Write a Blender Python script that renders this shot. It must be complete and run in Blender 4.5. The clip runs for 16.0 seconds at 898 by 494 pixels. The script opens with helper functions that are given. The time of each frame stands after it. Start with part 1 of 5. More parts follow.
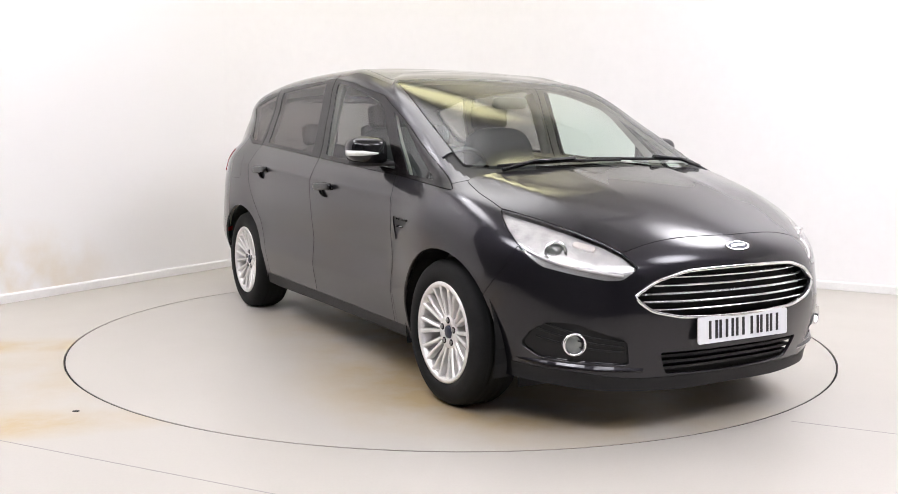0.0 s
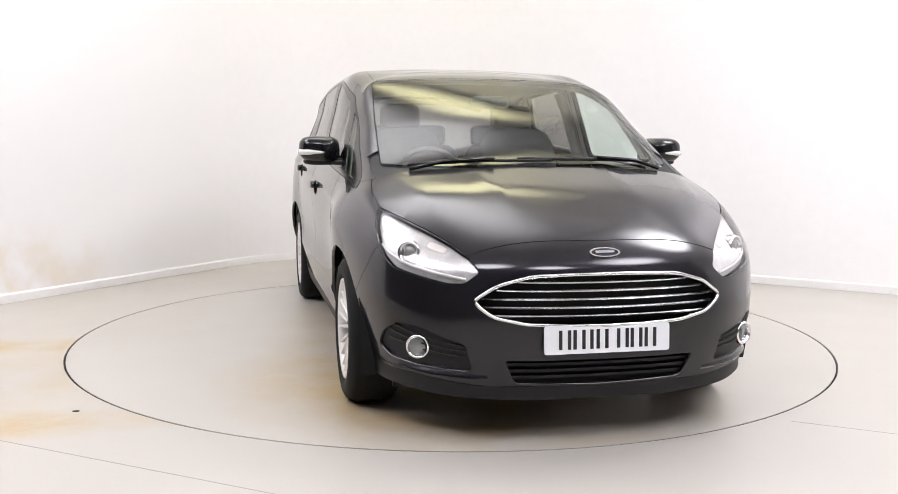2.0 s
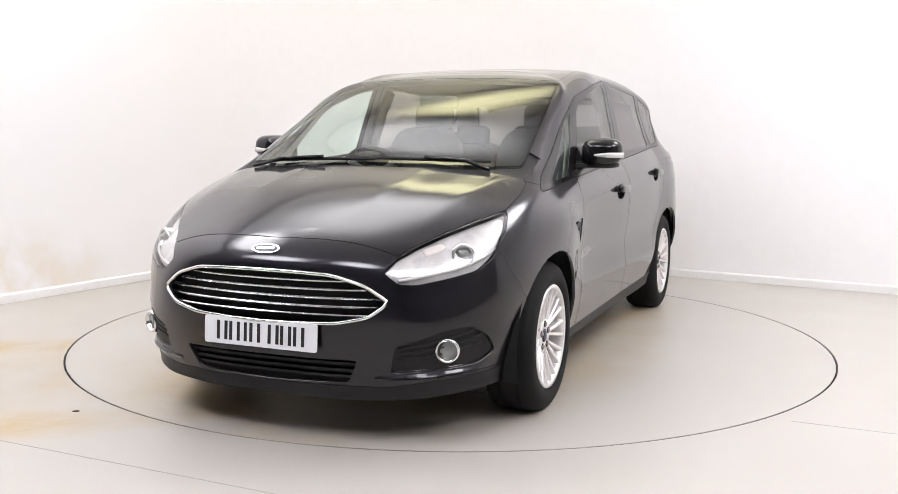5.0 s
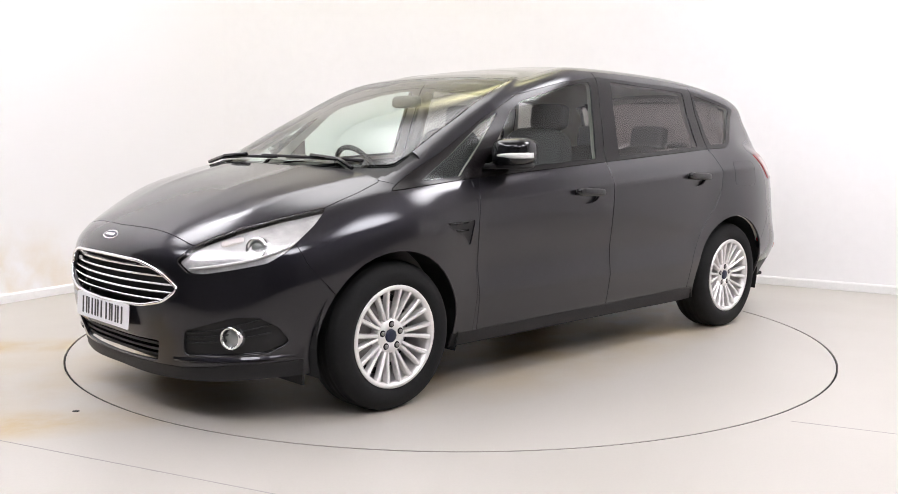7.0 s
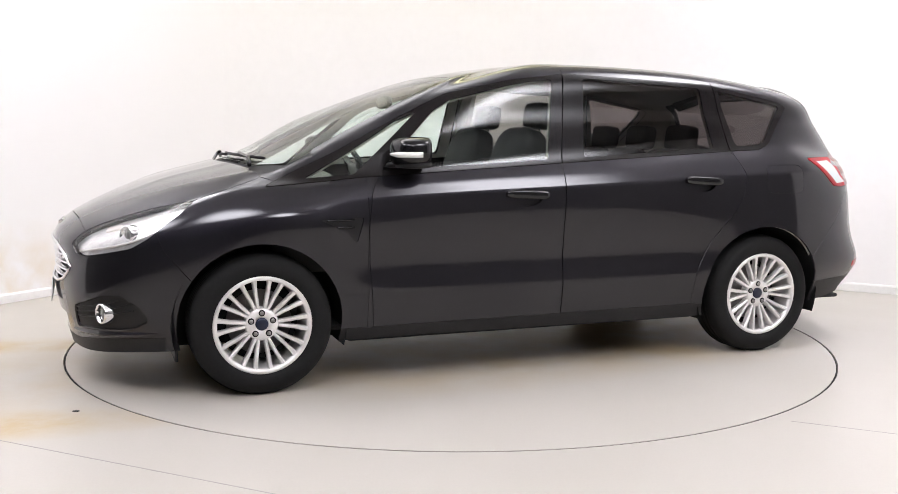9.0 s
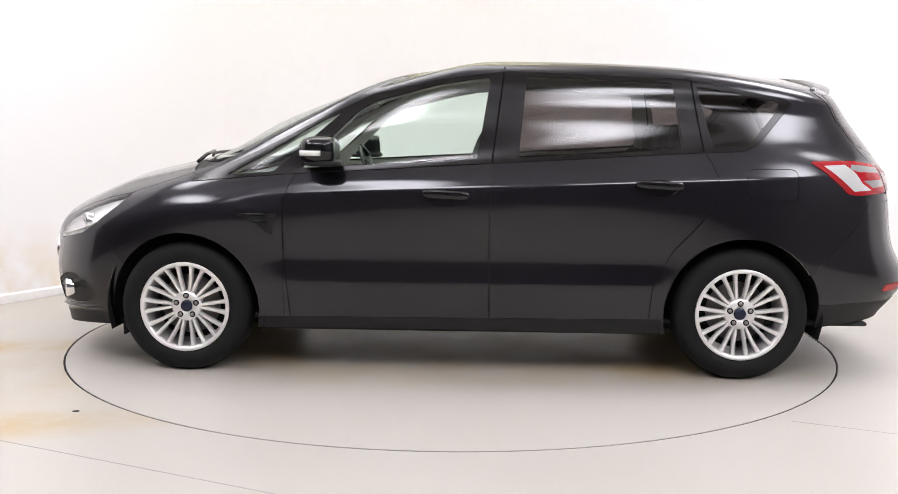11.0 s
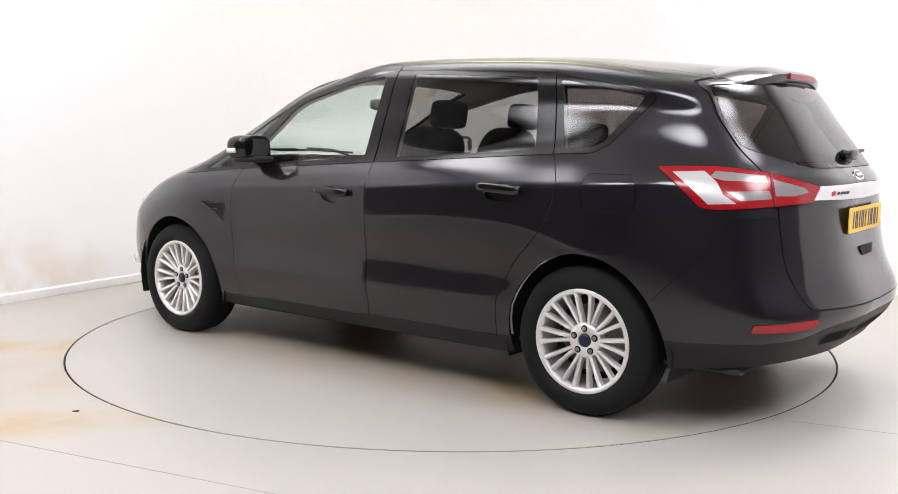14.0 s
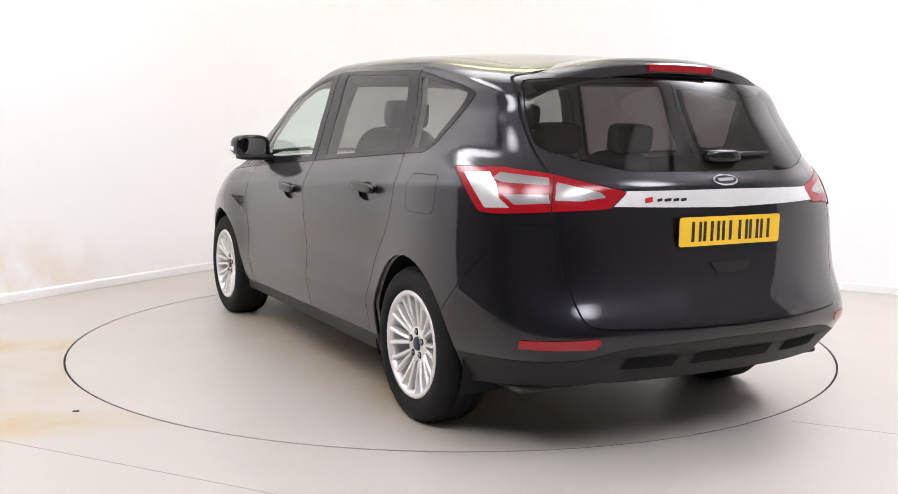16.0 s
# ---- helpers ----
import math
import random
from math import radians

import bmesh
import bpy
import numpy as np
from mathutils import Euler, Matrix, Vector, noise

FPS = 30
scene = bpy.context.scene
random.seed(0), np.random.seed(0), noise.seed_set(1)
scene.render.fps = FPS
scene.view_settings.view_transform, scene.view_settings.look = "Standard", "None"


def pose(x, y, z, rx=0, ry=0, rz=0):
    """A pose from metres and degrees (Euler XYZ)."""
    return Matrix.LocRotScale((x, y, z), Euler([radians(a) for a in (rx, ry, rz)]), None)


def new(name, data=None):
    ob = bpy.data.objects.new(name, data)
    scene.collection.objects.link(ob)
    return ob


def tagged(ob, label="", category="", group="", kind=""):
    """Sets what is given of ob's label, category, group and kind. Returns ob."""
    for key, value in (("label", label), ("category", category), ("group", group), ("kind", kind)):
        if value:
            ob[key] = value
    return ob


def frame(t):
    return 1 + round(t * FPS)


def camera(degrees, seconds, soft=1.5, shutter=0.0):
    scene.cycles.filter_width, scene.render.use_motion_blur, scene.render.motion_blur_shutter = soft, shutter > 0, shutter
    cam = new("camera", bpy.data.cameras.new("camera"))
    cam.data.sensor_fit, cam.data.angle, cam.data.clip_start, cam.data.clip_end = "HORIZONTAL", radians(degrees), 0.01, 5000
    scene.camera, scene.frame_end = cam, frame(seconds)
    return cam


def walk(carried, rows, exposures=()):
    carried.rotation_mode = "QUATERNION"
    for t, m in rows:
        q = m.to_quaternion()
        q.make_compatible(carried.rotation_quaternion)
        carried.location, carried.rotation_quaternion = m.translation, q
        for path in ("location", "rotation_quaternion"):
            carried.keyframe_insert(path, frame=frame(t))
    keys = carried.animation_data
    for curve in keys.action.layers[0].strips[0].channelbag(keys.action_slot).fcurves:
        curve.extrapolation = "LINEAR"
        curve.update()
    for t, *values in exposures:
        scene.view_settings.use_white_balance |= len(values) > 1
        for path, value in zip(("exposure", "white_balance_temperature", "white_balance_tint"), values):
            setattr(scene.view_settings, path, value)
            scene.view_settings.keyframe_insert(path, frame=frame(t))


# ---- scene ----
# ---------------- camera ----------------
cam = camera(50.07, 16.0, 0.75)
STAND = pose(0, -5.876, 1.241, 0, 0, 0.139) @ pose(0, 0, 0, 83.21, 0, 0) @ pose(0, 0, 0, 0, 0, 0.434)
walk(cam, [(0, STAND), (16, STAND)])

# ---------------- world and lights ----------------
world = bpy.data.worlds.new("world")
scene.world = world
world.use_nodes = True
world.node_tree.nodes["Background"].inputs[0].default_value = (0.8, 0.85, 1.0, 1)
world.node_tree.nodes["Background"].inputs[1].default_value = 0.05
scene.view_settings.exposure = 0.60

CEIL = 4.4
ROOM_TURN = -30.1                      # the room's own axes against the world's
CORNER = Vector((-1.21, 4.33, 0))      # the corner behind the turntable
ALONG = Vector((math.cos(radians(ROOM_TURN)), math.sin(radians(ROOM_TURN)), 0))     # along the far wall
OUT = Vector((math.sin(radians(ROOM_TURN)), -math.cos(radians(ROOM_TURN)), 0))      # along the side wall, towards the camera


def room(a, b, z=0.0):
    """A place a metres along the far wall and b metres out from it."""
    return CORNER + ALONG * a + OUT * b + Vector((0, 0, z))


# soft ceiling panels: places along and out, sizes, strength, colour
WHITE_L, YELLOW_L = (1.0, 0.978, 1.03), (1.0, 0.94, 0.52)
WARM_L, COOL_L = (1.0, 0.985, 1.01), (0.965, 0.952, 1.03)
LAMPS = [(2.4, 3.2, 4.4, 3.0, 3.1, WARM_L), (2.0, 0.85, 3.0, 1.5, 2.5, YELLOW_L), (6.2, 1.7, 3.0, 2.6, 11.0, WHITE_L), (0.95, 5.4, 1.6, 3.2, 8.0, WHITE_L),
         (8.4, 4.7, 3.2, 3.0, 11.0, COOL_L), (1.7, 8.1, 2.9, 2.0, 11.0, COOL_L), (4.8, 8.1, 2.9, 2.0, 11.0, COOL_L), (8.0, 8.0, 2.9, 2.2, 11.0, COOL_L)]


# ---------------- materials ----------------
def mat(name, colour, rough=0.5, metal=0.0, coat=0.0, spec=0.5, bump=0.0, bump_scale=40.0, vary=0.0, vary_scale=3.0, ior=1.5, emit=None):
    """A plain surface with grain: vary mixes the colour at two scales, bump gives fine relief."""
    ma = bpy.data.materials.new(name)
    ma.use_nodes = True
    nt = ma.node_tree
    b = nt.nodes["Principled BSDF"]
    b.inputs["Base Color"].default_value = (*colour, 1)
    b.inputs["Roughness"].default_value = rough
    b.inputs["Metallic"].default_value = metal
    b.inputs["Coat Weight"].default_value = coat
    b.inputs["Coat Roughness"].default_value = 0.02
    b.inputs["Specular IOR Level"].default_value = spec
    b.inputs["IOR"].default_value = ior
    if emit:
        b.inputs["Emission Color"].default_value = (*emit[0], 1)
        b.inputs["Emission Strength"].default_value = emit[1]
    if vary or bump:
        tc = nt.nodes.new("ShaderNodeTexCoord")
    if vary:
        n1, n2 = nt.nodes.new("ShaderNodeTexNoise"), nt.nodes.new("ShaderNodeTexNoise")
        n1.inputs["Scale"].default_value, n1.inputs["Detail"].default_value = vary_scale, 5
        n2.inputs["Scale"].default_value, n2.inputs["Detail"].default_value = vary_scale * 11, 3
        add = nt.nodes.new("ShaderNodeMath")
        add.operation = "ADD"
        ramp = nt.nodes.new("ShaderNodeMapRange")
        ramp.inputs[1].default_value, ramp.inputs[2].default_value = 0.7, 1.3
        ramp.inputs[3].default_value, ramp.inputs[4].default_value = 1 - vary, 1 + vary
        mul = nt.nodes.new("ShaderNodeVectorMath")
        mul.operation = "SCALE"
        mul.inputs[0].default_value = colour
        for n in (n1, n2):
            nt.links.new(tc.outputs["Object"], n.inputs["Vector"])
        nt.links.new(n1.outputs["Fac"], add.inputs[0])
        nt.links.new(n2.outputs["Fac"], add.inputs[1])
        nt.links.new(add.outputs[0], ramp.inputs[0])
        nt.links.new(ramp.outputs[0], mul.inputs["Scale"])
        nt.links.new(mul.outputs[0], b.inputs["Base Color"])
    if bump:
        n3, bp = nt.nodes.new("ShaderNodeTexNoise"), nt.nodes.new("ShaderNodeBump")
        n3.inputs["Scale"].default_value, n3.inputs["Detail"].default_value = bump_scale, 4
        bp.inputs["Strength"].default_value, bp.inputs["Distance"].default_value = bump, 0.002
        nt.links.new(tc.outputs["Object"], n3.inputs["Vector"])
        nt.links.new(n3.outputs["Fac"], bp.inputs["Height"])
        nt.links.new(bp.outputs[0], b.inputs["Normal"])
    return ma


def glass(name, tint, gloss_ior=1.5):
    """A thin pane: it lets light through in its tint and mirrors by Fresnel."""
    ma = bpy.data.materials.new(name)
    ma.use_nodes = True
    nt = ma.node_tree
    nt.nodes.clear()
    out, mix = nt.nodes.new("ShaderNodeOutputMaterial"), nt.nodes.new("ShaderNodeMixShader")
    tr, gl, fr = nt.nodes.new("ShaderNodeBsdfTransparent"), nt.nodes.new("ShaderNodeBsdfGlossy"), nt.nodes.new("ShaderNodeLayerWeight")
    pw, ad = nt.nodes.new("ShaderNodeMath"), nt.nodes.new("ShaderNodeMath")
    pw.operation, ad.operation, ad.use_clamp = "POWER", "MULTIPLY_ADD", True
    flat = ((gloss_ior - 1) / (gloss_ior + 1)) ** 2
    pw.inputs[1].default_value, ad.inputs[1].default_value, ad.inputs[2].default_value = 4.5, 1 - flat, flat * 1.4
    tr.inputs[0].default_value = (*tint, 1)
    gl.inputs["Roughness"].default_value = 0.01
    fr.inputs["Blend"].default_value = 0.5
    nt.links.new(fr.outputs["Facing"], pw.inputs[0])
    nt.links.new(pw.outputs[0], ad.inputs[0])
    nt.links.new(ad.outputs[0], mix.inputs[0])
    nt.links.new(tr.outputs[0], mix.inputs[1])
    nt.links.new(gl.outputs[0], mix.inputs[2])
    nt.links.new(mix.outputs[0], out.inputs[0])
    return ma


PAINT = mat("black_metallic_paint", (0.0165, 0.0155, 0.0195), 0.45, 1.0, 1.0, 0.5, vary=0.05, vary_scale=60)
GLOSS_BLACK = mat("gloss_black_plastic", (0.006, 0.006, 0.007), 0.12, 0, 0.0)
SATIN_BLACK = mat("satin_black_trim", (0.008, 0.0065, 0.007), 0.2, 0, 0.0, 0.3)
WALL_MID = mat("mid_grey_wall", (0.14, 0.137, 0.135), 0.6, bump=0.15, bump_scale=30, vary=0.06, vary_scale=1.2)
TRIM = mat("textured_black_plastic", (0.011, 0.0105, 0.011), 0.5, spec=0.3, bump=0.15, bump_scale=400, vary=0.15, vary_scale=6)
JOINT = mat("floor_joint_grey", (0.33, 0.315, 0.30), 0.6, vary=0.1)
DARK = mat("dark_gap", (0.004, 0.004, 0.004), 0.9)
CHROME = mat("chrome", (0.86, 0.86, 0.87), 0.14, 1.0)
SILVER = mat("satin_silver", (0.85, 0.85, 0.86), 0.42, 0.55, vary=0.03, vary_scale=8)
ALLOY = mat("silver_painted_alloy", (0.80, 0.78, 0.765), 0.36, 0.5, 0.5, vary=0.04, vary_scale=9)
RUBBER = mat("tyre_rubber", (0.007, 0.007, 0.007), 0.75, spec=0.25, bump=0.2, bump_scale=120, vary=0.25, vary_scale=7)
STEEL = mat("brake_steel", (0.32, 0.30, 0.29), 0.4, 1.0, vary=0.15, vary_scale=12)
GLASS_CLEAR = glass("green_tinted_glass", (0.86, 0.94, 0.90))
GLASS_DARK = glass("privacy_glass", (0.34, 0.315, 0.31))
GLASS_REAR = glass("dark_tailgate_glass", (0.25, 0.23, 0.23))
LENS = glass("lamp_lens", (0.95, 0.95, 0.95), 1.4)
RED_LENS = mat("red_lens", (0.30, 0.005, 0.010), 0.15, 0, 0.1, vary=0.06, vary_scale=20)
CLEAR_LENS = mat("clear_reflector", (0.62, 0.61, 0.60), 0.22, 0.35, 0.8, bump=0.4, bump_scale=90)
LAMP_INNER = mat("lamp_reflector", (0.84, 0.83, 0.82), 0.22, 0.5, bump=0.6, bump_scale=45, vary=0.25, vary_scale=22)
SMOKE = mat("smoked_clear_lens", (0.27, 0.25, 0.25), 0.2, 0.2, 0.8, bump=0.3, bump_scale=80)
mat_projector = mat("projector_glass", (0.22, 0.23, 0.22), 0.08, 0.3, 1.0)
AMBER = mat("amber_lens", (0.75, 0.70, 0.66), 0.2, 0, 0.5)
WHITE_LENS = mat("white_indicator_lens", (0.78, 0.77, 0.75), 0.2, 0, 0.6)
PLATE_W = mat("white_plate", (0.80, 0.80, 0.82), 0.35, vary=0.02, vary_scale=30)
PLATE_Y = mat("yellow_plate", (0.83, 0.52, 0.03), 0.35, vary=0.03, vary_scale=30)
INK = mat("plate_ink", (0.015, 0.015, 0.015), 0.4)
BLUE = mat("emblem_blue", (0.008, 0.012, 0.035), 0.3, 0.2, 0.2)
RED_INK = mat("badge_red", (0.45, 0.02, 0.02), 0.3)
CLOTH = mat("charcoal_seat_cloth", (0.045, 0.043, 0.045), 0.9, bump=0.1, bump_scale=500, vary=0.2, vary_scale=10)
DASH = mat("soft_grey_dashboard", (0.11, 0.105, 0.10), 0.7, bump=0.08, bump_scale=600, vary=0.1)
BEIGE = mat("beige_headliner", (0.55, 0.52, 0.47), 0.9, bump=0.03, bump_scale=300, vary=0.05)
CARPET = mat("dark_carpet", (0.03, 0.03, 0.03), 0.95, bump=0.1, bump_scale=500, vary=0.2)
WALL_GREY = mat("grey_painted_wall", (0.07, 0.068, 0.067), 0.6, bump=0.15, bump_scale=30, vary=0.06, vary_scale=1.2)
WALL = mat("white_painted_wall", (0.87, 0.855, 0.855), 0.6, bump=0.15, bump_scale=30, vary=0.015, vary_scale=1.2)
SKIRT = mat("white_gloss_skirting", (0.84, 0.83, 0.82), 0.35, bump=0.1, bump_scale=30, vary=0.03, vary_scale=4)
CEIL_M = mat("white_ceiling", (0.80, 0.80, 0.80), 0.8, bump=0.2, bump_scale=20, vary=0.03)
def diffuser(name, colour, strength):
    """A lamp's frosted cover: brightest over its tubes, fading to its edges."""
    ma = bpy.data.materials.new(name)
    ma.use_nodes = True
    nt = ma.node_tree
    b = nt.nodes["Principled BSDF"]
    b.inputs["Base Color"].default_value = (0.8, 0.8, 0.8, 1)
    b.inputs["Emission Color"].default_value = (*colour, 1)
    tc, mp, gr, sm = (nt.nodes.new("ShaderNode" + k) for k in ("TexCoord", "Mapping", "TexGradient", "MapRange"))
    mp.inputs["Location"].default_value, mp.inputs["Scale"].default_value = (-1, -1, 0), (2, 2, 0)
    gr.gradient_type = "SPHERICAL"
    sm.interpolation_type = "SMOOTHSTEP"
    sm.inputs[2].default_value, sm.inputs[3].default_value, sm.inputs[4].default_value = 0.75, 0.25, strength
    nt.links.new(tc.outputs["Generated"], mp.inputs[0])
    nt.links.new(mp.outputs[0], gr.inputs[0])
    nt.links.new(gr.outputs["Fac"], sm.inputs[0])
    nt.links.new(sm.outputs[0], b.inputs["Emission Strength"])
    return ma


HOUSING = mat("lamp_housing", (0.8, 0.8, 0.8), 0.5, vary=0.03)


def floor_material(name, stain, wet=False):
    """Light grey floor paint with scuffs, and ochre stains where stain says (places and radii)."""
    ma = mat(name, (0.42, 0.40, 0.39), 0.32, spec=0.4, bump=0.05, bump_scale=25)
    nt = ma.node_tree
    b = nt.nodes["Principled BSDF"]
    tc = nt.nodes.new("ShaderNodeTexCoord")

    def noise_node(scale, detail, rough=0.55):
        n = nt.nodes.new("ShaderNodeTexNoise")
        n.inputs["Scale"].default_value, n.inputs["Detail"].default_value, n.inputs["Roughness"].default_value = scale, detail, rough
        nt.links.new(tc.outputs["Object"], n.inputs["Vector"])
        return n.outputs["Fac"]

    def ramp(src, lo, hi, a, c):
        r = nt.nodes.new("ShaderNodeMapRange")
        for i, v in enumerate((lo, hi, a, c)):
            r.inputs[i + 1].default_value = v
        nt.links.new(src, r.inputs[0])
        return r.outputs[0]

    def mix(fac, a, c):
        n = nt.nodes.new("ShaderNodeMix")
        n.data_type = "RGBA"
        nt.links.new(fac, n.inputs[0])
        for sock, v in ((n.inputs[6], a), (n.inputs[7], c)):
            if isinstance(v, tuple):
                sock.default_value = (*v, 1)
            else:
                nt.links.new(v, sock)
        return n.outputs[2]

    def maths(op, a, c):
        n = nt.nodes.new("ShaderNodeMath")
        n.operation, n.use_clamp = op, op == "ADD"
        for sock, v in ((n.inputs[0], a), (n.inputs[1], c)):
            if isinstance(v, (int, float)):
                sock.default_value = v
            else:
                nt.links.new(v, sock)
        return n.outputs[0]

    col = mix(ramp(noise_node(1.3, 5), 0.35, 0.7, 0, 1), (0.452, 0.424, 0.382), (0.478, 0.450, 0.410))
    col = mix(ramp(noise_node(95, 4, 0.6), 0.42, 0.75, 0, 0.14), col, (0.34, 0.325, 0.31))
    total = None
    for x, y, rx, ry, turn, k in stain:
        mp, gr = nt.nodes.new("ShaderNodeMapping"), nt.nodes.new("ShaderNodeTexGradient")
        mp.vector_type = "TEXTURE"
        mp.inputs["Location"].default_value, mp.inputs["Rotation"].default_value, mp.inputs["Scale"].default_value = (x, y, 0), (0, 0, radians(turn)), (rx, ry, 1)
        gr.gradient_type = "SPHERICAL"
        nt.links.new(tc.outputs["Object"], mp.inputs[0])
        nt.links.new(mp.outputs[0], gr.inputs[0])
        one = maths("MULTIPLY", ramp(gr.outputs["Fac"], 0.0, 0.6, 0, k), ramp(noise_node(2.2, 5, 0.6), 0.35, 0.62, 0.15, 1))
        total = one if total is None else maths("ADD", total, one)
    if total is not None:
        col = mix(total, col, (0.42, 0.32, 0.175))
    rough = ramp(noise_node(2.6, 5, 0.55), 0.2, 0.8, 0.30, 0.42)
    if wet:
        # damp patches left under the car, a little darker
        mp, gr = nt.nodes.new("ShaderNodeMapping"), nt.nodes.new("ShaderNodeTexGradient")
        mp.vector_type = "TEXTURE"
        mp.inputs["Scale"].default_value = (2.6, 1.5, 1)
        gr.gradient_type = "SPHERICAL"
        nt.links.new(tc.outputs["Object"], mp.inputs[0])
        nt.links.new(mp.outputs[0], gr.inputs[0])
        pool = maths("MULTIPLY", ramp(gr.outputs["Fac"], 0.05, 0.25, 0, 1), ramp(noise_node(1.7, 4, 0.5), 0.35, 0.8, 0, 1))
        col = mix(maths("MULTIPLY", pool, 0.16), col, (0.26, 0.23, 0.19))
    nt.links.new(col, b.inputs["Base Color"])
    nt.links.new(rough, b.inputs["Roughness"])
    return ma


def dirty_wall():
    """The white wall with ochre dirt low down, where water has splashed."""
    ma = mat("white_painted_wall_with_dirt", (0.87, 0.855, 0.855), 0.6, bump=0.15, bump_scale=30)
    nt = ma.node_tree
    b = nt.nodes["Principled BSDF"]
    tc, mp, gr, nz, mu, rg, mx = (nt.nodes.new("ShaderNode" + k) for k in ("TexCoord", "Mapping", "TexGradient", "TexNoise", "Math", "MapRange", "Mix"))
    mp.vector_type, gr.gradient_type, mu.operation, mx.data_type = "TEXTURE", "SPHERICAL", "MULTIPLY", "RGBA"
    mp.inputs["Location"].default_value, mp.inputs["Scale"].default_value = (-3.35, 0.6, 0.1), (1.5, 1.5, 0.55)
    nz.inputs["Scale"].default_value, nz.inputs["Detail"].default_value = 3.0, 6
    rg.inputs[1].default_value, rg.inputs[2].default_value, rg.inputs[4].default_value = 0.38, 0.65, 1.3
    nt.links.new(tc.outputs["Object"], mp.inputs[0])
    nt.links.new(mp.outputs[0], gr.inputs[0])
    nt.links.new(tc.outputs["Object"], nz.inputs["Vector"])
    nt.links.new(nz.outputs["Fac"], rg.inputs[0])
    nt.links.new(gr.outputs["Fac"], mu.inputs[0])
    nt.links.new(rg.outputs[0], mu.inputs[1])
    nt.links.new(mu.outputs[0], mx.inputs[0])
    mx.inputs[6].default_value, mx.inputs[7].default_value = (0.87, 0.855, 0.855, 1), (0.76, 0.65, 0.50, 1)
    nt.links.new(mx.outputs[2], b.inputs["Base Color"])
    return ma


WALL_DIRTY = dirty_wall()
FLOOR = floor_material("grey_floor_paint", [(-2.75, -0.48, 1.25, 0.24, 10, 0.9), (-2.15, -2.02, 1.25, 0.26, 14, 1.0), (-2.4, -1.3, 1.3, 1.1, 10, 0.45)])
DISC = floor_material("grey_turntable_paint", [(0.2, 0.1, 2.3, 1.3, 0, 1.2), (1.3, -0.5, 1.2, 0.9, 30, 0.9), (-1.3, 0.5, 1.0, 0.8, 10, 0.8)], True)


# ---------------- helpers ----------------
def mesh_from(name, bm, material, smooth=True):
    me = bpy.data.meshes.new(name)
    bm.to_mesh(me)
    bm.free()
    me.materials.append(material)
    if smooth:
        me.shade_smooth()
    return me


def part(name, bm, material, parent, label="", smooth=False):
    ob = new(name, mesh_from(name, bm, material, smooth))
    ob.parent = parent
    if label:
        tagged(ob, label)
    return ob


def box(bm, x0, x1, y0, y1, z0, z1, bevel=0.0, segs=2):
    made = bmesh.ops.create_cube(bm, size=1, matrix=Matrix.Translation(((x0 + x1) / 2, (y0 + y1) / 2, (z0 + z1) / 2)) @ Matrix.Diagonal((x1 - x0, y1 - y0, z1 - z0, 1)))
    if bevel:
        edges = list({e for v in made["verts"] for e in v.link_edges})
        bmesh.ops.bevel(bm, geom=edges, offset=bevel, segments=segs, affect="EDGES", profile=0.5)
    return bm


def lathe(bm, profile, n=48, axis="Y", closed=False, m=Matrix()):
    """Turns a profile of (radius, height) about an axis."""
    rings = []
    for r, h in profile:
        ring = []
        for k in range(n):
            a = 2 * math.pi * k / n
            p = Vector((r * math.cos(a), h, r * math.sin(a))) if axis == "Y" else Vector((r * math.cos(a), r * math.sin(a), h))
            ring.append(bm.verts.new(m @ p))
        rings.append(ring)
    pairs = list(zip(rings, rings[1:])) + ([(rings[-1], rings[0])] if closed else [])
    for a, b in pairs:
        for k in range(n):
            f = bm.faces.new((a[k], a[(k + 1) % n], b[(k + 1) % n], b[k]))
            f.smooth = True
    bmesh.ops.recalc_face_normals(bm, faces=bm.faces)
    return bm


def tube(bm, pts, r, n=8, closed=False):
    """A round bar along points."""
    pts = [Vector(p) for p in pts]
    rings = []
    for i, p in enumerate(pts):
        a = pts[i - 1] if (i or closed) else p
        b = pts[(i + 1) % len(pts)] if (i < len(pts) - 1 or closed) else p
        q = (b - a).to_track_quat("Z", "Y")
        rings.append([bm.verts.new(p + q @ Vector((r * math.cos(2 * math.pi * k / n), r * math.sin(2 * math.pi * k / n), 0))) for k in range(n)])
    for a, b in list(zip(rings, rings[1:])) + ([(rings[-1], rings[0])] if closed else []):
        for k in range(n):
            f = bm.faces.new((a[k], a[(k + 1) % n], b[(k + 1) % n], b[k]))
            f.smooth = True
    if not closed:
        bm.faces.new(rings[0][::-1])
        bm.faces.new(rings[-1])
    bmesh.ops.recalc_face_normals(bm, faces=bm.faces)
    return bm


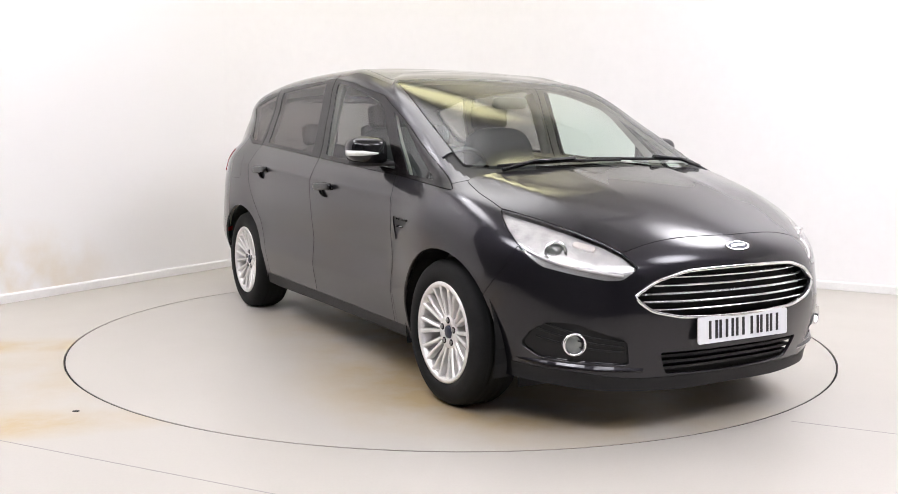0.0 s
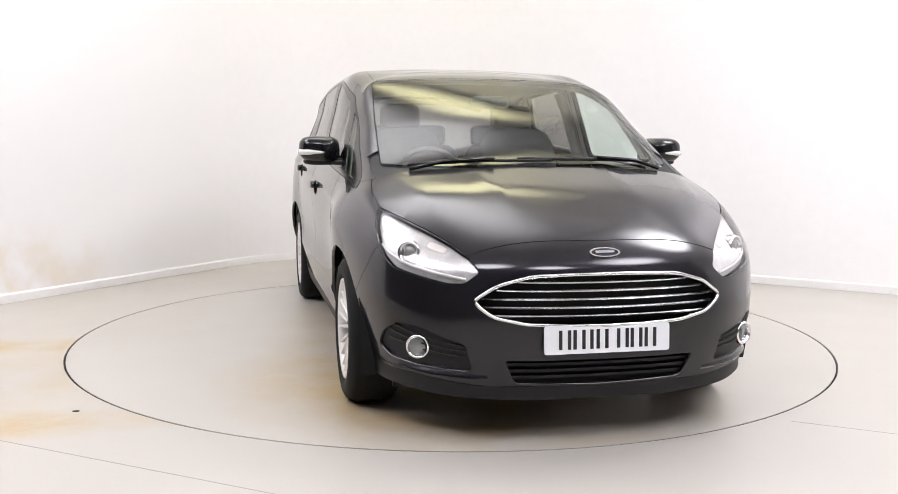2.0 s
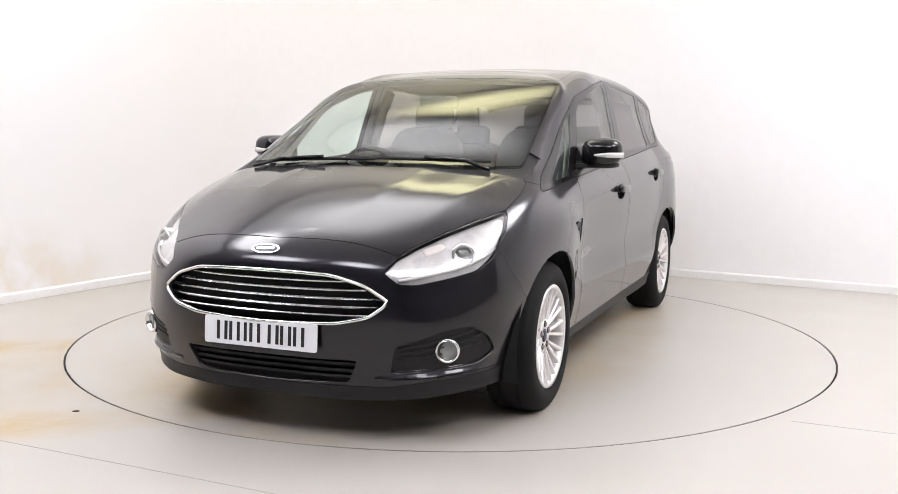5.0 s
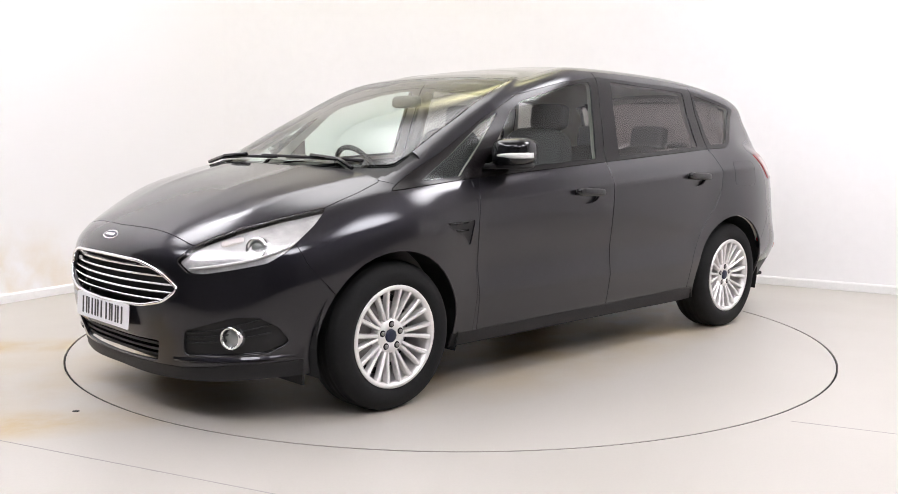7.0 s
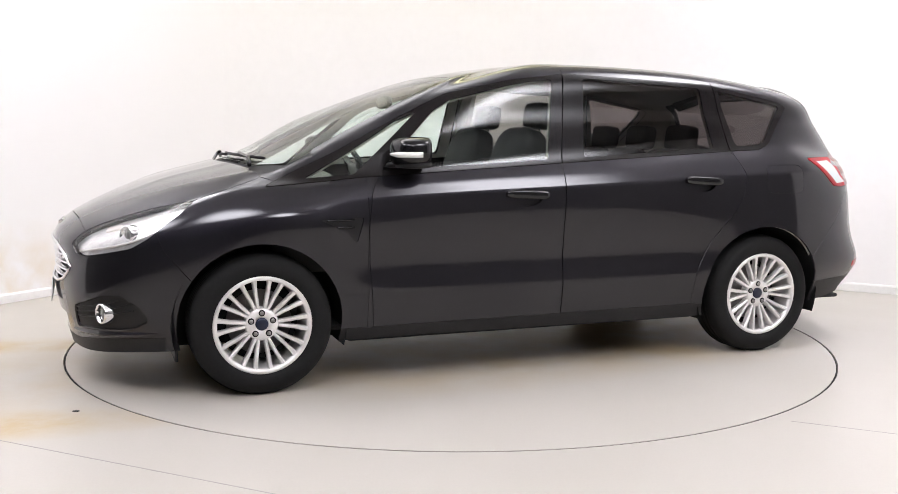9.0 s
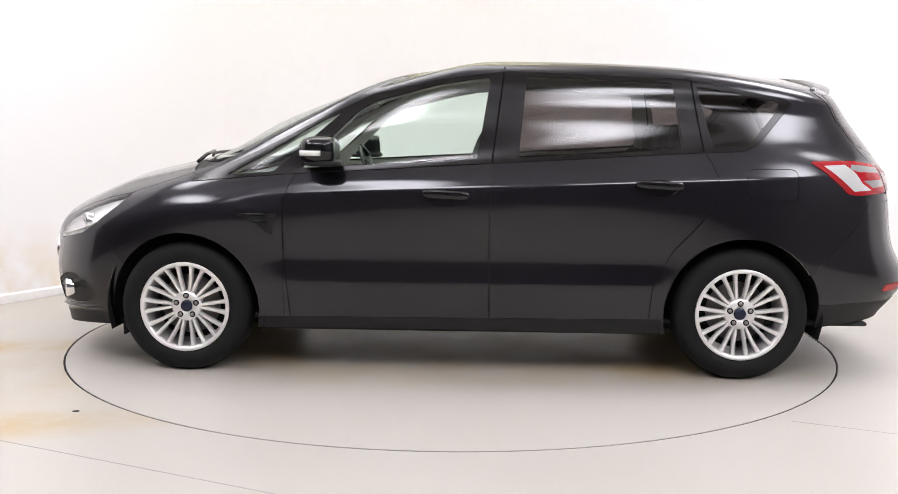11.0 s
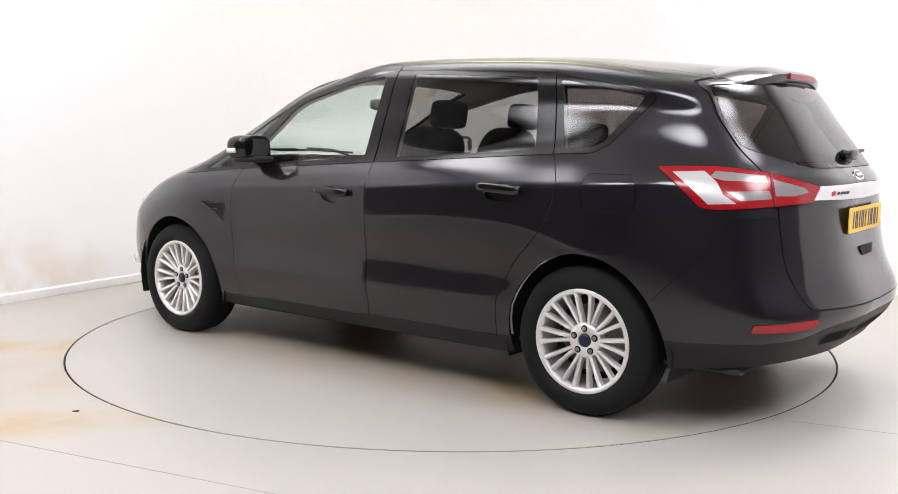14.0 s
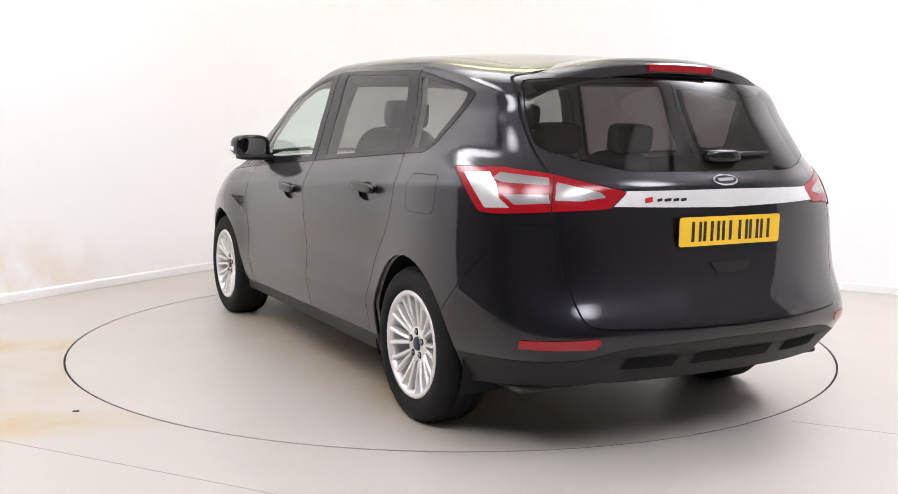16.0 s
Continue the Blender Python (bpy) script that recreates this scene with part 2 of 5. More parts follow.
def slab(bm, outline, thick, m=Matrix(), bevel=0.0):
    """A flat plate: outline in x, y, from z = 0 up to thick, placed by m."""
    lo = [bm.verts.new((x, y, 0)) for x, y in outline]
    hi = [bm.verts.new((x, y, thick)) for x, y in outline]
    n = len(outline)
    faces = [bm.faces.new(lo[::-1]), bm.faces.new(hi)] + [bm.faces.new((lo[i], lo[(i + 1) % n], hi[(i + 1) % n], hi[i])) for i in range(n)]
    if bevel:
        edges = list(faces[1].edges)
        bmesh.ops.bevel(bm, geom=edges, offset=bevel, segments=2, affect="EDGES", profile=0.5)
    bm.verts.ensure_lookup_table()
    verts = [v for v in bm.verts if v.index == -1 or v in lo or v in hi] if not bevel else list(bm.verts)
    bmesh.ops.transform(bm, matrix=m, verts=verts)
    bmesh.ops.recalc_face_normals(bm, faces=bm.faces)
    return bm


# ---------------- room ----------------
def wall(name, a0, b0, a1, b1, height, label, material=None):
    """An upright wall slab between two places of the room's plan, 0.2 m thick, behind the line."""
    p, q = room(a0, b0), room(a1, b1)
    d = (q - p).normalized()
    n = Vector((-d.y, d.x, 0))
    bm = bmesh.new()
    vs = [bm.verts.new(v + Vector((0, 0, z))) for z in (0, height) for v in (p, q, q + n * 0.2, p + n * 0.2)]
    for f in ((0, 1, 2, 3), (4, 5, 6, 7), (0, 1, 5, 4), (1, 2, 6, 5), (2, 3, 7, 6), (3, 0, 4, 7)):
        bm.faces.new([vs[i] for i in f])
    bmesh.ops.recalc_face_normals(bm, faces=bm.faces)
    ob = new(name, mesh_from(name, bm, material or WALL, False))
    return tagged(ob, label, "wall", kind="structure")


LEN_A, LEN_B = 10.5, 13.0
COVE = 1.7                             # radius of the rounded corner behind the turntable
wall("wall_far", COVE, 0, LEN_A, 0, CEIL, "white painted showroom wall, plain and bright")
wall("wall_side_rear", 0, LEN_B, 0, 6.9, CEIL, "grey painted wall beside the entrance", WALL_GREY)
wall("wall_side", 0, 6.9, 0, COVE, CEIL, "white painted wall with ochre dirt near the skirting", WALL_DIRTY)
wall("wall_right", LEN_A, 0, LEN_A, 2.0, CEIL, "white painted wall of the bay")
wall("wall_right_middle", LEN_A, 2.0, LEN_A, 8.6, CEIL, "mid grey painted wall of the bay", WALL_MID)
wall("wall_right_rear", LEN_A, 8.6, LEN_A, LEN_B, CEIL, "dark grey wall of the entrance", WALL_GREY)
wall("wall_back", LEN_A, LEN_B, 0, LEN_B, CEIL, "grey painted wall closing the bay", WALL_MID)


def skirting(name, a0, b0, a1, b1):
    p, q = room(a0, b0), room(a1, b1)
    d = (q - p).normalized()
    n = Vector((d.y, -d.x, 0))
    bm = bmesh.new()
    prof = ((-0.01, 0.002), (0.016, 0.002), (0.016, 0.058), (0.010, 0.070), (-0.01, 0.070))
    lo, hi = [[bm.verts.new(e + n * o + Vector((0, 0, z))) for o, z in prof] for e in (p, q)]
    for i in range(5):
        bm.faces.new((lo[i], lo[(i + 1) % 5], hi[(i + 1) % 5], hi[i]))
    bm.faces.new(lo)
    bm.faces.new(hi)
    bmesh.ops.recalc_face_normals(bm, faces=bm.faces)
    return tagged(new(name, mesh_from(name, bm, SKIRT, False)), "white gloss skirting board along the wall foot", "skirting", kind="structure")


skirting("baseboard_far", COVE, 0, LEN_A, 0)
skirting("baseboard_side", 0, LEN_B, 0, COVE)


def sweep(name, prof, material, label, category, n=32):
    """A profile of (inwards, up) swept round the rounded corner from the side wall to the far wall."""
    bm = bmesh.new()
    rows = []
    for k in range(n + 1):
        a = math.pi / 2 * k / n
        rows.append([bm.verts.new(room(COVE - (COVE - o) * math.cos(a), COVE - (COVE - o) * math.sin(a), z)) for o, z in prof])
    for p, q in zip(rows, rows[1:]):
        for i in range(len(prof)):
            f = bm.faces.new((p[i], p[(i + 1) % len(prof)], q[(i + 1) % len(prof)], q[i]))
            f.smooth = True
    bm.faces.new(rows[0])
    bm.faces.new(rows[-1])
    bmesh.ops.recalc_face_normals(bm, faces=bm.faces)
    bmesh.ops.split_edges(bm, edges=[e for e in bm.edges if len(e.link_faces) == 2 and e.calc_face_angle() > 0.6])
    return tagged(new(name, mesh_from(name, bm, material, True)), label, category, kind="structure")


sweep("wall_corner", ((0, 0), (0, CEIL), (-0.2, CEIL), (-0.2, 0)), WALL, "white painted rounded corner of the bay", "wall")
sweep("baseboard_corner", ((-0.01, 0.002), (0.016, 0.002), (0.016, 0.058), (0.010, 0.070), (-0.01, 0.070)), SKIRT, "white gloss skirting board round the corner", "skirting")

RING = 2.235


def ground():
    bm = bmesh.new()
    n = 160
    inner = [bm.verts.new(((RING + 0.0035) * math.cos(2 * math.pi * k / n), (RING + 0.0035) * math.sin(2 * math.pi * k / n), 0)) for k in range(n)]
    down = [bm.verts.new((v.co.x, v.co.y, -0.05)) for v in inner]
    mid = [bm.verts.new((v.co.x * 1.6, v.co.y * 1.6, 0)) for v in inner]
    far = [bm.verts.new((v.co.x * 9, v.co.y * 9, 0)) for v in inner]
    for a, b in ((down, inner), (inner, mid), (mid, far)):
        for k in range(n):
            bm.faces.new((a[k], a[(k + 1) % n], b[(k + 1) % n], b[k]))
    bm.faces.new(down)
    bmesh.ops.recalc_face_normals(bm, faces=bm.faces)
    for f in bm.faces:
        if f.normal.z < -0.5:
            f.normal_flip()
    return tagged(new("floor", mesh_from("floor", bm, FLOOR, False)), "light grey painted concrete floor with ochre stains", "floor", kind="structure")


ground()


def floor_joint(x, y, turn, a, b):
    bm = bmesh.new()
    box(bm, a, b, -0.0025, 0.0025, -0.01, 0.0008)
    ob = new("floor_joint", mesh_from("floor_joint", bm, JOINT, False))
    ob.matrix_world = pose(x, y, 0, 0, 0, turn)
    return tagged(ob, "thin grey joint in the painted floor", "floor joint", kind="structure")


floor_joint(-1.81, -2.14, -24.5, -2.0, 2.2)
floor_joint(1.40, -1.75, -24.0, 0.1, 3.0)
for x, y in ((-1.66, -1.73),):
    bm = bmesh.new()
    slab(bm, [(0.016 * math.cos(k * 0.9) * (1 + 0.3 * math.sin(k * 2.3)), 0.012 * math.sin(k * 0.9)) for k in range(7)], 0.002)
    ob = new("paint_chip", mesh_from("paint_chip", bm, TRIM, False))
    ob.matrix_world = pose(x, y, 0)
    tagged(ob, "small dark paint chip lying on the floor", "paint chip", "paint chips")


WHITE_TO = 9.2     # the white bay ends here; past it the ceiling is dark


def ceiling(name, b0, b1, material, label):
    bm = bmesh.new()
    vs = [bm.verts.new(room(a, b, z)) for z in (CEIL, CEIL + 0.2) for a, b in ((-0.2, b0), (LEN_A + 0.2, b0), (LEN_A + 0.2, b1), (-0.2, b1))]
    for f in ((0, 1, 2, 3), (4, 5, 6, 7), (0, 1, 5, 4), (1, 2, 6, 5), (2, 3, 7, 6), (3, 0, 4, 7)):
        bm.faces.new([vs[i] for i in f])
    bmesh.ops.recalc_face_normals(bm, faces=bm.faces)
    return tagged(new(name, mesh_from(name, bm, material, False)), label, "ceiling", kind="structure")


ceiling("ceiling", -0.2, WHITE_TO, CEIL_M, "white ceiling with soft light panels")
ceiling("ceiling_rear", WHITE_TO + 0.002, LEN_B + 0.2, WALL_GREY, "dark grey ceiling of the entrance")
for a, b, sa, sb, w, c in LAMPS:
    lamp = new("ceiling_light")
    lamp.matrix_world = Matrix.Translation(room(a, b, CEIL - 0.11)) @ pose(0, 0, 0, 0, 0, ROOM_TURN)
    tagged(lamp, "soft white ceiling light panel in a shallow housing", "ceiling light", "ceiling lights")
    bm = bmesh.new()
    box(bm, -sa / 2 - 0.03, sa / 2 + 0.03, -sb / 2 - 0.03, sb / 2 + 0.03, 0.012, 0.108, 0.01)
    part("housing", bm, HOUSING, lamp)
    bm = bmesh.new()
    box(bm, -sa / 2, sa / 2, -sb / 2, sb / 2, 0.0, 0.010)
    part("diffuser", bm, diffuser("frosted_diffuser", c, w), lamp, "frosted glowing diffuser")


def turntable():
    top = new("turntable")
    n = 160

    def ring(name, prof, material, cap, label=""):
        bm = bmesh.new()
        rings = [[bm.verts.new((r * math.cos(2 * math.pi * k / n), r * math.sin(2 * math.pi * k / n), z)) for k in range(n)] for r, z in prof]
        for a, b in zip(rings, rings[1:]):
            for k in range(n):
                bm.faces.new((a[k], a[(k + 1) % n], b[(k + 1) % n], b[k]))
        if cap:
            bm.faces.new(rings[-1])
        bmesh.ops.recalc_face_normals(bm, faces=bm.faces)
        for f in bm.faces:
            if len(f.verts) > 4 and f.normal.z < 0:
                f.normal_flip()
        return part(name, bm, material, top, label)

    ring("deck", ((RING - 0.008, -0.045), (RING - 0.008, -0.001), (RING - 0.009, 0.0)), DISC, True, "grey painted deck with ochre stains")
    ring("edge_ring", ((RING - 0.001, -0.045), (RING - 0.001, -0.003), (RING - 0.0075, -0.003)), DARK, False, "dark steel edge ring")
    return tagged(top, "round grey turntable set flush in the floor, stained", "turntable")


table = turntable()

# ---------------- the car: its skin ----------------
# Loops round the car from the front centre over its left side to the rear centre, low to high.
LOOPS = []
# bottom edge
LOOPS.append([(2.27,0,.19), (2.25,.35,.19), (2.15,.62,.20), (1.95,.80,.22), (1.42,.87,.22), (.9,.88,.23), (-.15,.885,.23), (-1.1,.885,.23), (-1.85,.86,.27), (-2.12,.76,.30), (-2.27,.43,.31), (-2.30,0,.31)])
# bumper
LOOPS.append([(2.335,0,.40), (2.31,.35,.40), (2.20,.64,.40), (1.98,.83,.42), (1.42,.945,.45), (.9,.92,.45), (-.15,.92,.45), (-1.1,.93,.45), (-1.85,.935,.47), (-2.215,.825,.48), (-2.40,.44,.50), (-2.43,0,.50)])
# grille
LOOPS.append([(2.345,0,.57), (2.31,.35,.57), (2.22,.60,.58), (1.98,.84,.60), (1.42,.955,.68), (.9,.925,.65), (-.15,.925,.65), (-1.1,.935,.66), (-1.85,.94,.66), (-2.15,.83,.66), (-2.33,.44,.68), (-2.36,0,.68)])
# bonnet lip and shoulder
LOOPS.append([(2.24,0,.83), (2.20,.35,.825), (2.09,.60,.81), (1.92,.80,.81), (1.42,.94,.87), (.9,.925,.88), (-.15,.935,.93), (-1.1,.93,.99), (-1.85,.91,1.0), (-2.12,.80,.98), (-2.29,.44,.96), (-2.31,0,.96)])
# bonnet middle
LOOPS.append([(1.9,0,.98), (1.88,.3,.977), (1.85,.57,.957), (1.74,.78,.925), (1.42,.88,.965), (.92,.90,.97), (-.15,.91,1.02), (-1.15,.895,1.08), (-1.83,.875,1.09), (-2.09,.765,1.07), (-2.28,.44,1.04), (-2.315,0,1.04)])
# cowl and belt
LOOPS.append([(1.48,0,1.09), (1.46,.3,1.085), (1.42,.57,1.072), (1.38,.74,1.05), (1.29,.835,1.02), (.94,.865,1.03), (-.15,.865,1.10), (-1.2,.845,1.165), (-1.75,.83,1.165), (-2.04,.75,1.12), (-2.235,.45,1.10), (-2.27,0,1.10)])
# glass middle
LOOPS.append([(1.02,0,1.318), (1.0,.28,1.315), (.96,.50,1.303), (.92,.675,1.283), (.86,.765,1.25), (.55,.81,1.28), (-.18,.80,1.34), (-1.2,.78,1.35), (-1.74,.76,1.32), (-1.935,.705,1.30), (-2.09,.42,1.30), (-2.13,0,1.31)])
# roof edge
LOOPS.append([(.34,0,1.551), (.345,.3,1.547), (.36,.52,1.535), (.385,.635,1.522), (.40,.685,1.490), (.12,.69,1.562), (-.25,.69,1.592), (-1.2,.69,1.558), (-1.70,.675,1.487), (-1.86,.615,1.463), (-1.96,.38,1.480), (-2.0,0,1.49)])
# roof half
LOOPS.append([(.16,0,1.588), (.16,.2,1.586), (.16,.35,1.580), (.16,.45,1.575), (.14,.49,1.573), (-.02,.49,1.598), (-.30,.47,1.626), (-1.15,.46,1.598), (-1.65,.42,1.54), (-1.80,.37,1.530), (-1.88,.22,1.535), (-1.93,0,1.530)])
# roof middle
LOOPS.append([(.08,0,1.600), (.07,0,1.602), (.05,0,1.604), (.03,0,1.607), (0,0,1.612), (-.12,0,1.626), (-.36,0,1.642), (-1.1,0,1.622), (-1.6,0,1.578), (-1.74,0,1.560), (-1.82,0,1.550), (-1.88,0,1.542)])


def hermite(nodes, params, counts, wrap):
    """Samples a smooth curve of numpy points through nodes (rows); wrap gives the neighbours past either end."""
    ext = np.concatenate([[wrap[0]], nodes, [wrap[1]]])
    h = np.diff(params)
    hx = np.concatenate([[h[0]], h, [h[-1]]])
    tang = []
    for i in range(1, len(ext) - 1):
        d0, d1 = (ext[i] - ext[i - 1]) / hx[i - 1], (ext[i + 1] - ext[i]) / hx[i]
        tang.append((d0 * hx[i] + d1 * hx[i - 1]) / (hx[i] + hx[i - 1]))
    out = []
    for i, c in enumerate(counts):
        for k in range(c + (i == len(counts) - 1)):
            s = k / c
            a, b = 2 * s**3 - 3 * s**2 + 1, s**3 - 2 * s**2 + s
            out.append(a * nodes[i] + b * h[i] * tang[i] + (1 - a) * nodes[i + 1] + (s**3 - s**2) * h[i] * tang[i + 1])
    return np.array(out)


FLIP = np.array([1.0, -1.0, 1.0])


def skin_grid():
    """The smooth skin of the car's left half: places and normals on a grid of rows (low to high) and columns (front to rear)."""
    net = np.array(LOOPS, float)
    step = np.linalg.norm(np.diff(net, axis=1), axis=2).mean(0)
    up = np.concatenate([[0], np.cumsum(step)])
    counts = [max(3, round(s / 0.03)) for s in step]
    rows = np.array([hermite(r, up, counts, (r[1] * FLIP, r[-2] * FLIP)) for r in net])
    step = np.linalg.norm(np.diff(rows, axis=0), axis=2).mean(1)
    up = np.concatenate([[0], np.cumsum(step)])
    counts = [max(3, round(s / 0.018)) for s in step]
    cols = [hermite(rows[:, j], up, counts, (2 * rows[0, j] - rows[1, j], rows[-2, j] * FLIP)) for j in range(rows.shape[1])]
    g = np.array(cols).transpose(1, 0, 2)
    for _ in range(8):
        e = np.concatenate([g[:, 1:2] * FLIP, g, g[:, -2:-1] * FLIP], axis=1)
        s = 0.25 * (e[:, :-2] + e[:, 2:]) + 0.5 * g
        s[1:-1] = 0.25 * (s[:-2] + s[2:]) + 0.5 * s[1:-1]
        s[0], s[-1] = g[0], g[-1]
        g = s
    # pressed creases along the doors: one at the shoulder, one low down
    x, z = g[:, :, 0], g[:, :, 2]
    along = np.clip((1.15 - x) / 0.3, 0, 1) * np.clip((x + 1.95) / 0.3, 0, 1) * (g[:, :, 1] > 0.6)
    g[:, :, 1] += along * 0.009 * np.exp(-np.abs(z - (0.957 - 0.045 * x)) / 0.035)
    low = along * np.clip((x + 1.25) / 0.3, 0, 1)
    g[:, :, 1] += low * (0.006 * np.exp(-np.abs(z - 0.46) / 0.05) - 0.009 * np.exp(-((z - 0.60) / 0.09) ** 2))
    # two ridges on each half of the bonnet
    ya = np.abs(g[:, :, 1])
    hood = np.clip((x - 1.40) / 0.08, 0, 1) * np.clip((2.1 - x) / 0.3, 0, 1) * (z > 0.78)
    g[:, :, 2] += hood * (0.008 * np.exp(-np.abs(ya - (0.70 - 0.24 * (x - 1.45))) / 0.05) + 0.007 * np.exp(-np.abs(ya - (0.32 - 0.06 * (x - 1.45))) / 0.045))
    e = np.concatenate([g[:, 1:2] * FLIP, g, g[:, -2:-1] * FLIP], axis=1)
    du, dv = e[:, 2:] - e[:, :-2], np.empty_like(g)
    dv[1:-1], dv[0], dv[-1] = g[2:] - g[:-2], g[1] - g[0], g[-1] - g[-2]
    n = np.cross(du, dv)
    ln = np.linalg.norm(n, axis=2, keepdims=True)
    n = np.where(ln > 1e-9, n / np.maximum(ln, 1e-9), [0, 0, 1])
    n[-1] = n[-2] * [1, 0, 1]
    n /= np.linalg.norm(n, axis=2, keepdims=True)
    if n[len(n) // 4, n.shape[1] // 2, 1] < 0:
        n = -n
    return g, n


VIEWS = {  # flat coordinates of a place, as seen from one side
    "side": lambda p: (p[0], p[2]),
    "end": lambda p: (p[1], p[2]),
    "top": lambda p: (p[0], p[1]),
    "front_corner": lambda p: ((p[1] - p[0]) * 0.70711, p[2]),
    "rear_corner": lambda p: ((p[1] + p[0]) * 0.70711, p[2]),
}


def rounded(poly, radius):
    """The polygon with its corners rounded by about radius."""
    out = []
    n = len(poly)
    for i in range(n):
        p, a, b = Vector(poly[i]), Vector(poly[i - 1]), Vector(poly[(i + 1) % n])
        ra, rb = min(radius, (a - p).length * 0.45), min(radius, (b - p).length * 0.45)
        s, e = p + (a - p).normalized() * ra, p + (b - p).normalized() * rb
        for k in range(4):
            t = k / 3
            out.append(tuple(s * (1 - t) ** 2 + p * 2 * t * (1 - t) + e * t**2))
    return out


def grown(poly, d):
    """The polygon pushed outwards by d."""
    area = sum(a[0] * b[1] - b[0] * a[1] for a, b in zip(poly, poly[1:] + poly[:1]))
    sign = 1 if area > 0 else -1
    out = []
    for i in range(len(poly)):
        a, p, b = Vector(poly[i - 1]), Vector(poly[i]), Vector(poly[(i + 1) % len(poly)])
        u, v = (p - a), (b - p)
        n = Vector((0, 0))
        for w in (u, v):
            if w.length > 1e-7:
                n += Vector((w.y, -w.x)).normalized()
        n = n.normalized() if n.length > 1e-6 else Vector((0, 0))
        out.append((p.x + sign * d * n.x, p.y + sign * d * n.y))
    return out


def inside(poly, x, y):
    hit = False
    for (ax, ay), (bx, by) in zip(poly, poly[-1:] + poly[:-1]):
        if (ay > y) != (by > y) and x < (bx - ax) * (y - ay) / (by - ay) + ax:
            hit = not hit
    return hit


AXES = {"side": ((1, 0, 0), (0, 0, 1)), "end": ((0, 1, 0), (0, 0, 1)), "top": ((1, 0, 0), (0, 1, 0)),
        "front_corner": ((-0.70711, 0.70711, 0), (0, 0, 1)), "rear_corner": ((0.70711, 0.70711, 0), (0, 0, 1))}


